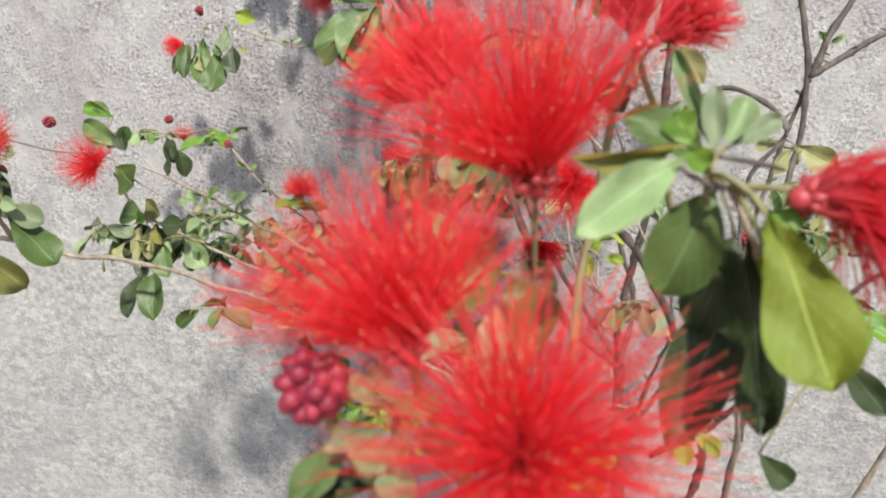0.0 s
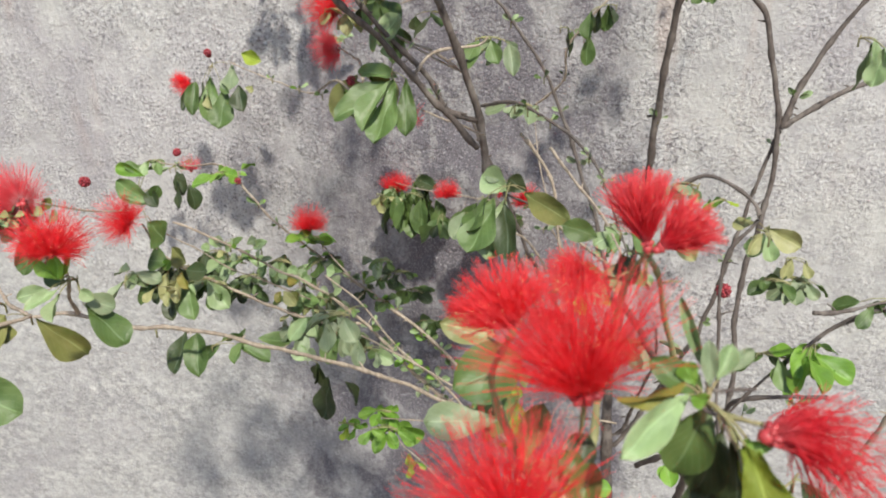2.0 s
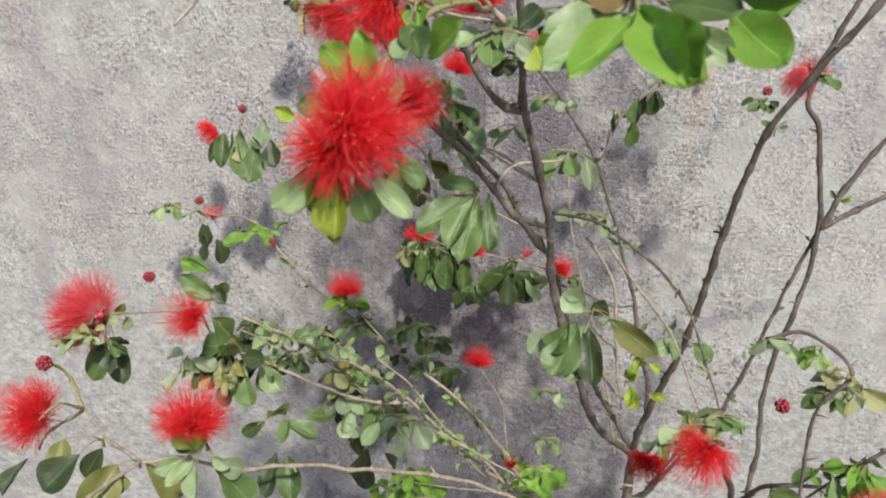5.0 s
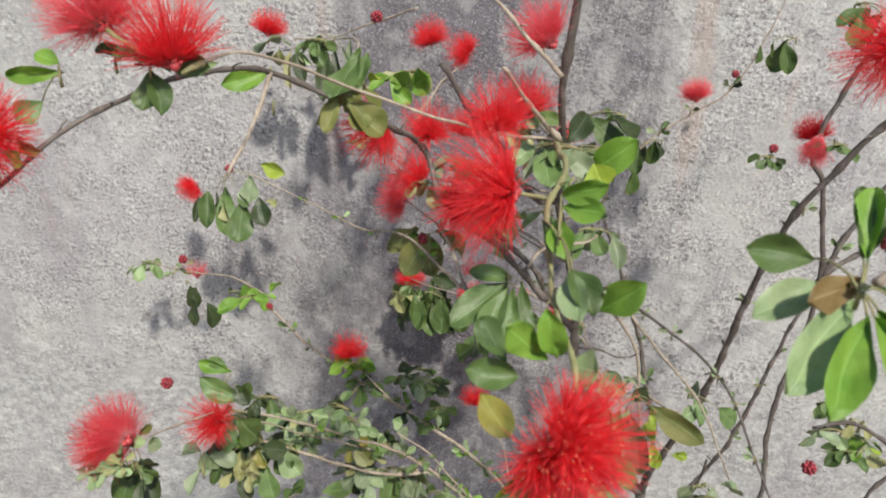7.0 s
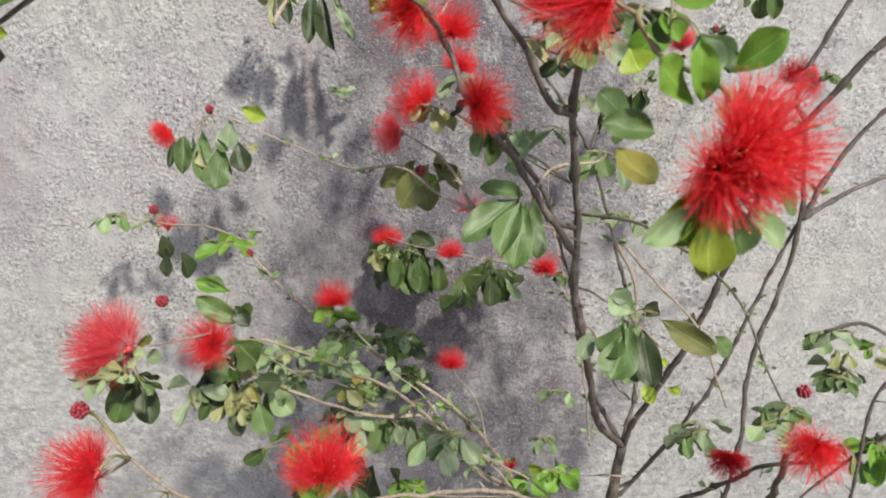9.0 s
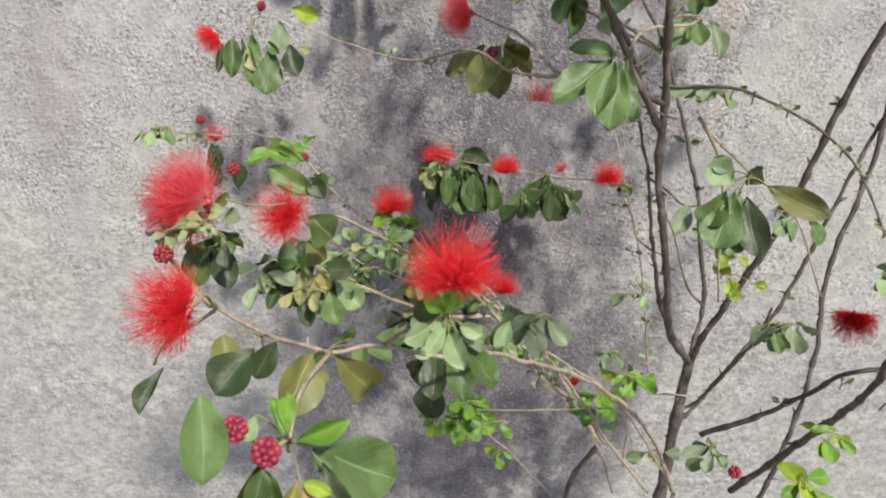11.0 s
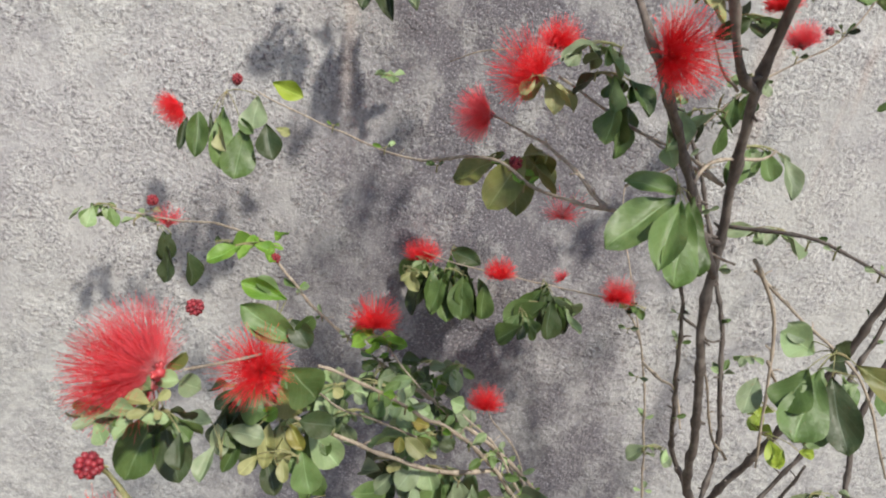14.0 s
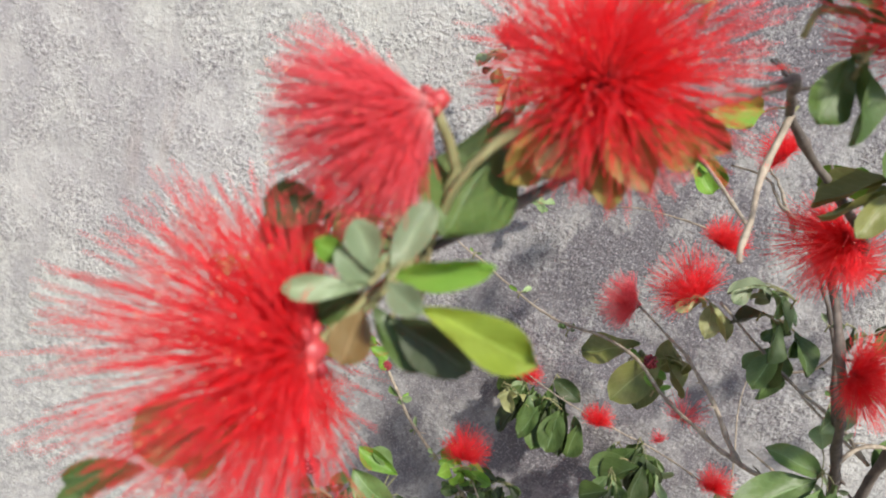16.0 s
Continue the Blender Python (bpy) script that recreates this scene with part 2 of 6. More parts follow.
PLASTER, SOIL = plaster(), soil()
bark = wood("grey_brown_bark", (0.05, 0.04, 0.034), (0.125, 0.1, 0.085), (0.22, 0.19, 0.165))
twig = wood("tan_twig_bark", (0.22, 0.175, 0.13), (0.42, 0.35, 0.27), (0.13, 0.10, 0.075))
petiole = wood("green_stalk", (0.17, 0.17, 0.07), (0.29, 0.28, 0.13), (0.24, 0.16, 0.09))
LEAF = {
    "mature": leaf_material("mature_leaf", (0.082, 0.142, 0.034), (0.13, 0.19, 0.055)),
    # darkest green, with the shade inside the foliage put into the colour
    "dark": leaf_material("dark_shade_toned_leaf", (0.042, 0.070, 0.022), (0.075, 0.09, 0.035)),
    "green": leaf_material("mid_green_leaf", (0.145, 0.235, 0.070), (0.21, 0.29, 0.11), 0.40, 0.42),
    "fresh": leaf_material("fresh_leaf", (0.175, 0.345, 0.04), (0.27, 0.42, 0.07), 0.42, 0.42),
    "lime": leaf_material("lime_leaf", (0.34, 0.45, 0.045), (0.43, 0.50, 0.08), 0.45, 0.42),
    # pale and grey kinds: sky and sun glare put into the leaf colour
    "pale": leaf_material("pale_glare_leaf", (0.27, 0.38, 0.17), (0.38, 0.45, 0.25)),
    "grey": leaf_material("grey_green_glare_leaf", (0.215, 0.28, 0.15), (0.31, 0.35, 0.21)),
    "straw": leaf_material("straw_leaf", (0.34, 0.35, 0.14), (0.42, 0.40, 0.20)),
    "olive": leaf_material("olive_leaf", (0.185, 0.21, 0.055), (0.26, 0.24, 0.08)),
    "golden": leaf_material("yellow_green_leaf", (0.29, 0.35, 0.03), (0.22, 0.30, 0.04), 0.55, 0.45),
    "blush": leaf_material("young_pinkish_leaf", (0.52, 0.40, 0.26), (0.58, 0.42, 0.28)),
    "old": leaf_material("yellowing_leaf", (0.27, 0.27, 0.05), (0.34, 0.24, 0.06)),
    "brown": leaf_material("withered_leaf", (0.25, 0.17, 0.06), (0.32, 0.22, 0.10)),
    "orange": leaf_material("orange_leaf", (0.38, 0.20, 0.075), (0.34, 0.28, 0.08)),
    "autumn": leaf_material("yellow_orange_leaf", (0.29, 0.29, 0.06), (0.38, 0.22, 0.07)),
}
STAMEN = {
    "red": stamen_material("red_stamens", (0.98, 0.19, 0.20), (0.99, 0.045, 0.068), (0.99, 0.12, 0.135)),
    "rose": stamen_material("rose_stamens", (0.97, 0.74, 0.72), (0.96, 0.17, 0.21), (0.96, 0.20, 0.23)),
    "crimson": stamen_material("rose_crimson_stamens", (0.80, 0.22, 0.24), (0.86, 0.035, 0.065), (0.95, 0.16, 0.18)),
    "deep": stamen_material("crimson_stamens", (0.70, 0.06, 0.07), (0.66, 0.014, 0.028), (0.76, 0.025, 0.040)),
}
ANTHER = flesh("pale_anthers", (0.85, 0.28, 0.16), (0.90, 0.60, 0.30), 0.6)
CALYX = flesh("red_calyx", (0.26, 0.02, 0.03), (0.48, 0.06, 0.06))
BUD = {"bud": flesh("raspberry_buds", (0.19, 0.012, 0.03), (0.33, 0.03, 0.06), 0.55), "dark": flesh("dark_crimson_buds", (0.13, 0.012, 0.02), (0.30, 0.03, 0.04), 0.5)}


# ---- structure ----
def smooth_mesh(name, verts, faces, mats):
    me = bpy.data.meshes.new(name)
    me.from_pydata(verts, [], faces)
    me.polygons.foreach_set("use_smooth", [True] * len(me.polygons))
    for m in mats:
        me.materials.append(m)
    return me


def axis_steps(lo, a, b, hi, fine, coarse):
    out = list(np.arange(lo, a, coarse)) + list(np.arange(a, b, fine)) + list(np.arange(b, hi, coarse)) + [hi]
    return out


def build_wall():
    xs = axis_steps(-6.0, -1.5, 0.8, 6.0, 0.0065, 0.3)
    zs = axis_steps(-0.3, 0.15, 1.75, 2.6, 0.0065, 0.12)
    nx, nz, Y = len(xs), len(zs), 1.088
    verts = []
    for z in zs:
        for x in xs:
            h = noise.noise((x * 3.1, 0.0, z * 3.1)) * 0.004 + noise.noise((x * 38, 4.0, z * 38)) * 0.0011 + noise.noise((x * 95, 9.0, z * 95)) * 0.0008
            verts.append((x, Y + h, z))
    faces = [(j * nx + i, j * nx + i + 1, (j + 1) * nx + i + 1, (j + 1) * nx + i) for j in range(nz - 1) for i in range(nx - 1)]
    k = len(verts)
    verts += [(xs[0], Y + 0.2, zs[0]), (xs[-1], Y + 0.2, zs[0]), (xs[-1], Y + 0.2, zs[-1]), (xs[0], Y + 0.2, zs[-1])]
    top = [(nz - 1) * nx + i for i in range(nx)]
    faces += [(k, k + 3, k + 2, k + 1), tuple(top + [k + 2, k + 3])]
    faces += [tuple([j * nx for j in range(nz)][::-1] + [k, k + 3][::1]), tuple([j * nx + nx - 1 for j in range(nz)] + [k + 2, k + 1])]
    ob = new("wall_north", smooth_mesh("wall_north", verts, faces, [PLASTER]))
    tagged(ob, "rough grey cement-plastered garden wall with dark stain and painted plant shadow", "wall", kind="structure")


def build_ground():
    xs = axis_steps(-150.0, -2.0, 2.0, 150.0, 0.08, 18.5)
    ys = axis_steps(-150.0, -1.5, 1.5, 150.0, 0.08, 18.5)
    nx = len(xs)
    verts = [(x, y, 0.018 * noise.noise((x * 2.3, y * 2.3, 0)) + 0.006 * noise.noise((x * 11, y * 11, 3))) for y in ys for x in xs]
    faces = [(j * nx + i, j * nx + i + 1, (j + 1) * nx + i + 1, (j + 1) * nx + i) for j in range(len(ys) - 1) for i in range(nx - 1)]
    ob = new("ground", smooth_mesh("ground", verts, faces, [SOIL]))
    tagged(ob, "dry brown bare garden soil along the wall", "ground", kind="structure")


build_wall()
build_ground()


# ---- plants ----
def shrub(x, y, label):
    ob = new("powder_puff_shrub")
    ob.empty_display_size = 0.1
    ob.location = (x, y, 0)
    return tagged(ob, label, "shrub", group="powder puff shrubs")


def part(name, me, parent, label=""):
    ob = new(name, me)
    ob.parent = parent
    if parent.type == "EMPTY":
        ob.matrix_parent_inverse = Matrix.Translation(-Vector(parent.location))
    return tagged(ob, label)


def glide(points, step):
    """A smooth line through the points, sampled about every step."""
    p = [Vector(q) for q in points]
    p = [p[0] * 2 - p[1]] + p + [p[-1] * 2 - p[-2]]
    line = []
    for a, b, c, d in zip(p, p[1:], p[2:], p[3:]):
        n = max(2, int((c - b).length / step))
        for i in range(n):
            s = i / n
            line.append(0.5 * ((2 * b) + (c - a) * s + (2 * a - 5 * b + 4 * c - d) * s * s + (3 * b - a - 3 * c + d) * s ** 3))
    line.append(p[-2])
    return line


def tube(line, radii, sides, verts, faces):
    first = len(verts)
    up = Vector((0.13, 0.31, 0.94))
    for i, q in enumerate(line):
        way = (line[min(i + 1, len(line) - 1)] - line[max(i - 1, 0)]).normalized()
        side = way.cross(up)
        side = side.normalized() if side.length > 0.05 else Vector((1, 0, 0))
        other = way.cross(side)
        for k in range(sides):
            a = 2 * math.pi * k / sides
            verts.append(q + (side * math.cos(a) + other * math.sin(a)) * radii[i])
    for i in range(len(line) - 1):
        for k in range(sides):
            n = (k + 1) % sides
            faces.append((first + i * sides + k, first + i * sides + n, first + (i + 1) * sides + n, first + (i + 1) * sides + k))
    faces.append(tuple(first + k for k in range(sides))[::-1])
    faces.append(tuple(first + (len(line) - 1) * sides + k for k in range(sides)))


def branch(owner, r0, r1, *points, mat, name="branch"):
    line = glide(points, max(0.006, r0 * 2.2))
    total = len(line) - 1
    rnd = random.Random(round(points[0][0] * 7919 + points[-1][2] * 104729))
    radii, wait = [], rnd.randint(2, 5)
    for i, q in enumerate(line):
        r = r0 + (r1 - r0) * i / total
        r *= 1 + 0.16 * noise.noise(q * 70) + 0.08 * noise.noise(q * 210)
        wait -= 1
        if wait == 0:
            r *= 1.35
            wait = rnd.randint(3, 7)
        radii.append(r)
        if 0 < i < total:
            q += Vector((noise.noise(q * 33), noise.noise(q * 33 + Vector((5, 0, 0))), noise.noise(q * 33 + Vector((0, 5, 0))))) * min(0.0022, r0)
    verts, faces = [], []
    tube(line, radii, 8 if r0 > 0.003 else 6, verts, faces)
    # short dead spurs and leaf scars
    for i in range(3, total - 1, rnd.randint(4, 7)):
        if r0 < 0.0016:
            break
        way = Vector((rnd.uniform(-1, 1), rnd.uniform(-1, 1), rnd.uniform(-0.2, 1))).normalized()
        tip = line[i] + way * (radii[i] + rnd.uniform(0.002, 0.009))
        tube([line[i], (line[i] + tip) / 2 + Vector((0, 0, 0.0008)), tip], [radii[i] * 0.5, radii[i] * 0.36, radii[i] * 0.22], 4, verts, faces)
    return part(name, smooth_mesh(name, verts, faces, [mat]), owner)


def leaf_mesh(kind, form):
    """One leaf, 1 long along y and 1 wide, with a folded midrib, a curl and two skins."""
    rnd = random.Random(form * 31 + len(kind))
    wide, fold, curl, wave, tip = ((0.60, 0.18, 0.14, 0.03, 0.62), (0.54, 0.26, -0.14, 0.04, 0.7), (0.66, 0.10, 0.24, 0.045, 0.56), (0.62, 0.32, 0.07, 0.03, 0.6))[form]
    rows, cols = 13, 5
    verts, uvs, faces = [], [], []
    for skin in (1, -1):
        for i in range(rows):
            v = i / (rows - 1)
            half = 0.5 * (math.sin(math.pi * v ** (math.log(0.5) / math.log(wide)))) ** tip
            half = max(half, 0.012)
            for j in range(cols):
                u = (j / (cols - 1)) * 2 - 1
                x = u * half * (1 + 0.05 * math.sin(7 * v + form)) + 0.03 * math.sin(3 * v + form * 2)
                z = abs(u) * half * fold * 1.4 + curl * (v - 0.5) ** 2 - curl * 0.25 + wave * math.sin(9 * v + 4 * u + form * 1.7)
                z -= skin * 0 if abs(u) == 1 or i in (0, rows - 1) else -skin * 0.006
                verts.append((x, v, z))
                uvs.append((0.5 + 0.5 * u, v))
    n = rows * cols
    for s in (0, n):
        for i in range(rows - 1):
            for j in range(cols - 1):
                q = (s + i * cols + j, s + i * cols + j + 1, s + (i + 1) * cols + j + 1, s + (i + 1) * cols + j)
                faces.append(q if s == 0 else q[::-1])
    me = smooth_mesh("leaf", verts, faces, [LEAF[kind]])
    layer = me.uv_layers.new(name="leaf")
    for loop in me.loops:
        layer.data[loop.index].uv = uvs[loop.vertex_index]
    return me


LEAF_MESH, SPRIGS = {}, []


def sprig(owner, base):
    ob = part("sprig", bpy.data.meshes.new("sprig"), owner)
    SPRIGS.append((ob, Vector(base), []))
    return SPRIGS[-1]


def leaf(of, base, tip, width, face, kind):
    ob, root, stalks = of
    base, tip, face = Vector(base), Vector(tip), Vector(face)
    form = (len(stalks) * 7 + len(kind)) % 4
    if (kind, form) not in LEAF_MESH:
        LEAF_MESH[kind, form] = leaf_mesh(kind, form)
    along = tip - base
    y = along.normalized()
    x = y.cross(face).normalized()
    z = x.cross(y)
    lf = part("leaf", LEAF_MESH[kind, form], ob)
    m = Matrix((x * width, along, z * along.length)).transposed().to_4x4()
    m.translation = base
    lf.matrix_basis = m
    stalks.append(base)


def spray(owner, at, count, size, kind, droop, seed):
    rnd = random.Random(seed * 101 + 7)
    at = Vector(at)
    turn = rnd.uniform(0, 2 * math.pi)
    axis = Vector((math.cos(turn), 0.5 * math.sin(turn) - 0.25, 0.25 - 0.5 * droop)).normalized()
    of = sprig(owner, at - axis * size * 0.5)
    near = {"mature": ("mature", "green", "dark"), "dark": ("dark", "mature", "dark"), "fresh": ("fresh", "fresh", "lime"), "pale": ("pale", "green", "grey"), "grey": ("grey", "pale", "green"), "green": ("green", "mature", "pale")}
    count = round(count * 1.3)
    for i in range(count):
        s = i / max(1, count - 1) - 0.4
        turn2 = turn + i * 2.4 + rnd.uniform(-0.4, 0.4)
        out = Vector((math.cos(turn2), math.sin(turn2), rnd.uniform(-0.1, 0.6)))
        way = (out.normalized() * (1.15 - droop) + Vector((rnd.uniform(-0.2, 0.2), rnd.uniform(-0.2, 0.2), -1)) * droop).normalized()
        base = at + axis * size * s * 0.9 + out * size * 0.14
        length = size * rnd.uniform(0.5, 1.15)
        look_at = Vector((rnd.uniform(-0.7, 0.7), rnd.uniform(-1.2, 0.1), rnd.uniform(0.0, 1.0))) + out * 0.4
        look_at -= way * look_at.dot(way)
        if look_at.length < 0.1:
            look_at = way.orthogonal()
        k = rnd.choice(near[kind]) if kind in near and rnd.random() < 0.5 else kind
        leaf(of, base, base + way * length, length * rnd.uniform(0.5, 0.68), look_at.normalized(), k)


def node_tufts(owner, points, count, size, kinds, seed):
    """Small tufts of two to four young leaves at the nodes of a branch."""
    rnd = random.Random(seed * 17 + 3)
    line = glide(points, 0.006)
    for i in range(count):
        at = line[min(len(line) - 1, int((i + rnd.uniform(0.2, 0.8)) / count * len(line)))]
        of = sprig(owner, at)
        turn = rnd.uniform(0, 6.28)
        for k in range(rnd.randint(2, 4)):
            turn += rnd.uniform(1.3, 2.4)
            way = Vector((math.cos(turn), math.sin(turn) * 0.7, rnd.uniform(0.1, 0.9))).normalized()
            length = size * rnd.uniform(0.55, 1.2)
            face = Vector((rnd.uniform(-0.6, 0.6), -1, rnd.uniform(0.0, 0.9)))
            face -= way * face.dot(way)
            base = at + way * 0.003
            leaf(of, base, base + way * length, length * rnd.uniform(0.4, 0.6), face.normalized(), rnd.choice(kinds))


def finish_sprigs():
    for ob, root, stalks in SPRIGS:
        verts, faces = [], []
        tube([root - Vector((0, 0, 0.006)), root, root + Vector((0.001, 0, 0.003))], [0.0008, 0.0008, 0.0004], 5, verts, faces)
        for b in stalks:
            gap = (b - root).length
            if gap < 0.034:
                sag = Vector((0, 0, 0.12 * gap))
                mid = (b + root) / 2 + sag
                tube([root, (root + mid) / 2 + sag * 0.4, mid, (mid + b) / 2 + sag * 0.3, b], [0.0006, 0.0005, 0.00042, 0.0004, 0.0004], 4, verts, faces)
        me = smooth_mesh("sprig", verts, faces, [petiole])
        old, ob.data = ob.data, me
        bpy.data.meshes.remove(old)


def balls(places, sides):
    """Many small rounded bodies in one mesh: centre, radius, axis, stretch."""
    ico = bmesh.new()
    bmesh.ops.create_icosphere(ico, subdivisions=sides, radius=1)
    pts = [v.co.copy() for v in ico.verts]
    tri = [[v.index for v in f.verts] for f in ico.faces]
    ico.free()
    verts, faces = [], []
    for c, r, axis, stretch in places:
        n = len(verts)
        for q in pts:
            verts.append(c + (q + axis * (q.dot(axis)) * (stretch - 1)) * r)
        faces += [tuple(n + i for i in f) for f in tri]
    return verts, faces


def scatter(count, spread, rnd):
    """Directions in a cone round +z."""
    top = math.cos(radians(spread))
    for i in range(count):
        z = 1 - (1 - top) * ((i + 0.5) / count) ** 0.85
        a = i * 2.399963 + rnd.uniform(-0.3, 0.3)
        s = math.sqrt(max(0.0, 1 - z * z))
        yield Vector((s * math.cos(a), s * math.sin(a), z)).lerp(Vector((rnd.uniform(-1, 1), rnd.uniform(-1, 1), rnd.uniform(-1, 1))), 0.05).normalized()


FLOWERS = [0]


def flower(owner, base, way, length, spread, tone, shape):
    FLOWERS[0] += 1
    rnd = random.Random(FLOWERS[0] * 53)
    base, way = Vector(base), Vector(way).normalized()
    turn = way.to_track_quat("Z", "Y").to_matrix()
    count, thick = {"near": (900, 0.000105), "lush": (1300, 0.00014), "puff": (800, 0.00016), "loose": (150, 0.00020), "wilt": (330, 0.00018)}[shape]
    head = 0.09 * length
    round_head = shape in ("puff", "lush", "loose")
    verts, faces, along, ends = [], [], [], []
    for d in scatter(count, spread + (22 if round_head else 0), rnd):
        # outer hairs are shorter, so that the tuft is round
        reach = length * (1.12 - 0.62 * rnd.random() ** 1.5) * (0.66 + 0.42 * max(0.0, d.z) if round_head else 1.0)
        d = turn @ d
        side = Vector((rnd.uniform(-1, 1), rnd.uniform(-1, 1), rnd.uniform(-1, 1)))
        bend = (side - d * side.dot(d)) * (0.22 if shape != "wilt" else 0.34)
        line, n = [], 5 if shape != "wilt" else 7
        for i in range(n + 1):
            s = i / n
            q = base + d * (head * 0.7 + (reach - head) * s) + bend * length * s * s
            if shape == "wilt":
                q += Vector((0, 0, -1)) * length * 0.45 * s * s * rnd.uniform(0.8, 1.1) + side.cross(d) * length * 0.06 * math.sin(5 * s + side.x * 3)
            line.append(q)
        first = len(verts)
        tube(line, [thick * (1.15 - 0.45 * i / n) for i in range(n + 1)], 3, verts, faces)
        along += [i / n for i in range(n + 1) for _ in range(3)]
        ends.append(line[-1])
    heads = [(base, head * 0.9, way, 1.1)]
    for d in scatter(16, min(150, spread + 40), rnd):
        d = turn @ d
        heads.append((base + d * head * 0.9, head * rnd.uniform(0.30, 0.42), d, 2.0))
    note = {"rose": "pale rose brush flower with whitish foot", "deep": "fading crimson brush flower", "crimson": "half-closed crimson brush flower"}.get(tone, "bright red brush flower")
    ob = part("flower", smooth_mesh("flower_head", *balls(heads, 1), [CALYX]), owner, note)
    me = smooth_mesh("tuft", verts, faces, [STAMEN[tone]])
    at = me.attributes.new("along", "FLOAT", "POINT")
    at.data.foreach_set("value", along)
    part("tuft", me, ob)
    if shape in ("near", "lush", "puff"):
        size = 0.00013 if shape == "near" else 0.00017
        part("pollen", smooth_mesh("pollen", *balls([(e, size * rnd.uniform(0.7, 1.2), Vector((0, 0, 1)), 1) for e in ends if rnd.random() < (0.4 if shape == "near" else 0.12)], 1), [ANTHER]), ob)
    return ob


def bud_head(owner, at, radius, kind):
    rnd = random.Random(round(at[0] * 9973))
    at, places = Vector(at), []
    for d in scatter(34, 160, rnd):
        places.append((at + d * radius * 0.78, radius * rnd.uniform(0.25, 0.31), d, 1.15))
    places.append((at, radius * 0.72, Vector((0, 0, 1)), 1))
    part("bud_head", smooth_mesh("bud_head", *balls(places, 2 if kind == "bud" else 1), [BUD[kind]]), owner, "round raspberry-like cluster of closed buds")


mid = shrub(0.12, 0.87, "tall powder puff shrub with bare grey stems and red flowers")
back = shrub(-0.02, 0.93, "thin-branched powder puff shrub with red flowers against the wall")
front = shrub(0.14, 0.5, "low leaning powder puff shrub with large red flowers and bright leaves")


# stems of the middle shrub
branch(mid, 0.0095, 0.0070, (0.13, 0.88, -0.03), (0.105, 0.865, 0.3), (0.085, 0.845, 0.62), (0.073, 0.832, 0.878), mat=bark, name="trunk")
branch(mid, 0.0046, 0.0024, (0.075, 0.832, 0.872), (0.031, 0.79, 0.928), (0.002, 0.756, 0.988), (-0.017, 0.732, 1.052), (-0.039, 0.715, 1.119), (-0.059, 0.705, 1.188), (-0.068, 0.696, 1.26), (-0.084, 0.674, 1.326), (-0.098, 0.647, 1.385), (-0.101, 0.628, 1.435), (-0.104, 0.613, 1.484), (-0.1, 0.59, 1.66), (-0.12, 0.58, 1.85), mat=bark, name="stem")
branch(mid, 0.0033, 0.0014, (0.07, 0.84, 0.876), (0.037, 0.846, 0.924), (0.011, 0.825, 0.976), (-0.01, 0.799, 1.03), (-0.029, 0.778, 1.083), (-0.045, 0.762, 1.137), (-0.063, 0.749, 1.189), (-0.081, 0.734, 1.241), mat=bark, name="stem")
branch(mid, 0.0030, 0.0018, (-0.069, 0.695, 1.25), (-0.094, 0.677, 1.262), (-0.104, 0.673, 1.287), (-0.121, 0.662, 1.312), (-0.143, 0.647, 1.34), (-0.169, 0.634, 1.377), (-0.188, 0.615, 1.405), mat=bark, name="stem")
branch(mid, 0.0032, 0.0015, (0.074, 0.835, 0.874), (0.084, 0.858, 0.949), (0.065, 0.855, 1.018), (0.047, 0.855, 1.089), (0.023, 0.862, 1.155), (-0.003, 0.873, 1.22), (-0.032, 0.877, 1.282), (-0.074, 0.878, 1.338), (-0.11, 0.87, 1.38), mat=bark, name="stem")
branch(mid, 0.0015, 0.0011, (-0.052, 0.757, 1.155), (-0.02, 0.79, 1.13), (0.015, 0.82, 1.1), (0.046, 0.854, 1.085), mat=bark)
branch(mid, 0.0039, 0.0025, (0.075, 0.832, 0.872), (0.07, 0.798, 0.94), (0.082, 0.762, 1.034), (0.094, 0.735, 1.127), (0.098, 0.714, 1.219), (0.104, 0.692, 1.307), (0.118, 0.665, 1.388), (0.2, 0.63, 1.55), mat=bark, name="stem")
branch(mid, 0.0038, 0.0025, (0.2, 0.79, -0.02), (0.17, 0.78, 0.4), (0.202, 0.78, 0.771), (0.217, 0.8, 0.894), (0.215, 0.83, 1.022), (0.233, 0.845, 1.135), (0.234, 0.85, 1.215), (0.209, 0.85, 1.324), (0.192, 0.85, 1.384), (0.27, 0.85, 1.62), mat=bark, name="stem")
branch(mid, 0.0029, 0.0022, (0.079, 0.837, 0.77), (0.103, 0.84, 0.802), (0.172, 0.845, 0.946), (0.197, 0.85, 1.035), (0.221, 0.855, 1.145), (0.238, 0.856, 1.21), mat=bark, name="stem")
branch(mid, 0.0035, 0.0020, (0.236, 0.85, 1.213), (0.256, 0.86, 1.267), (0.289, 0.87, 1.323), (0.319, 0.87, 1.372), mat=bark)
branch(mid, 0.0033, 0.0020, (0.236, 0.85, 1.215), (0.267, 0.86, 1.233), (0.312, 0.87, 1.258), (0.387, 0.88, 1.284), mat=bark)
branch(mid, 0.0033, 0.0020, (-0.094, 0.655, 1.372), (-0.115, 0.634, 1.383), (-0.133, 0.622, 1.406), (-0.15, 0.613, 1.436), (-0.171, 0.605, 1.463), (-0.195, 0.6, 1.5), mat=bark)
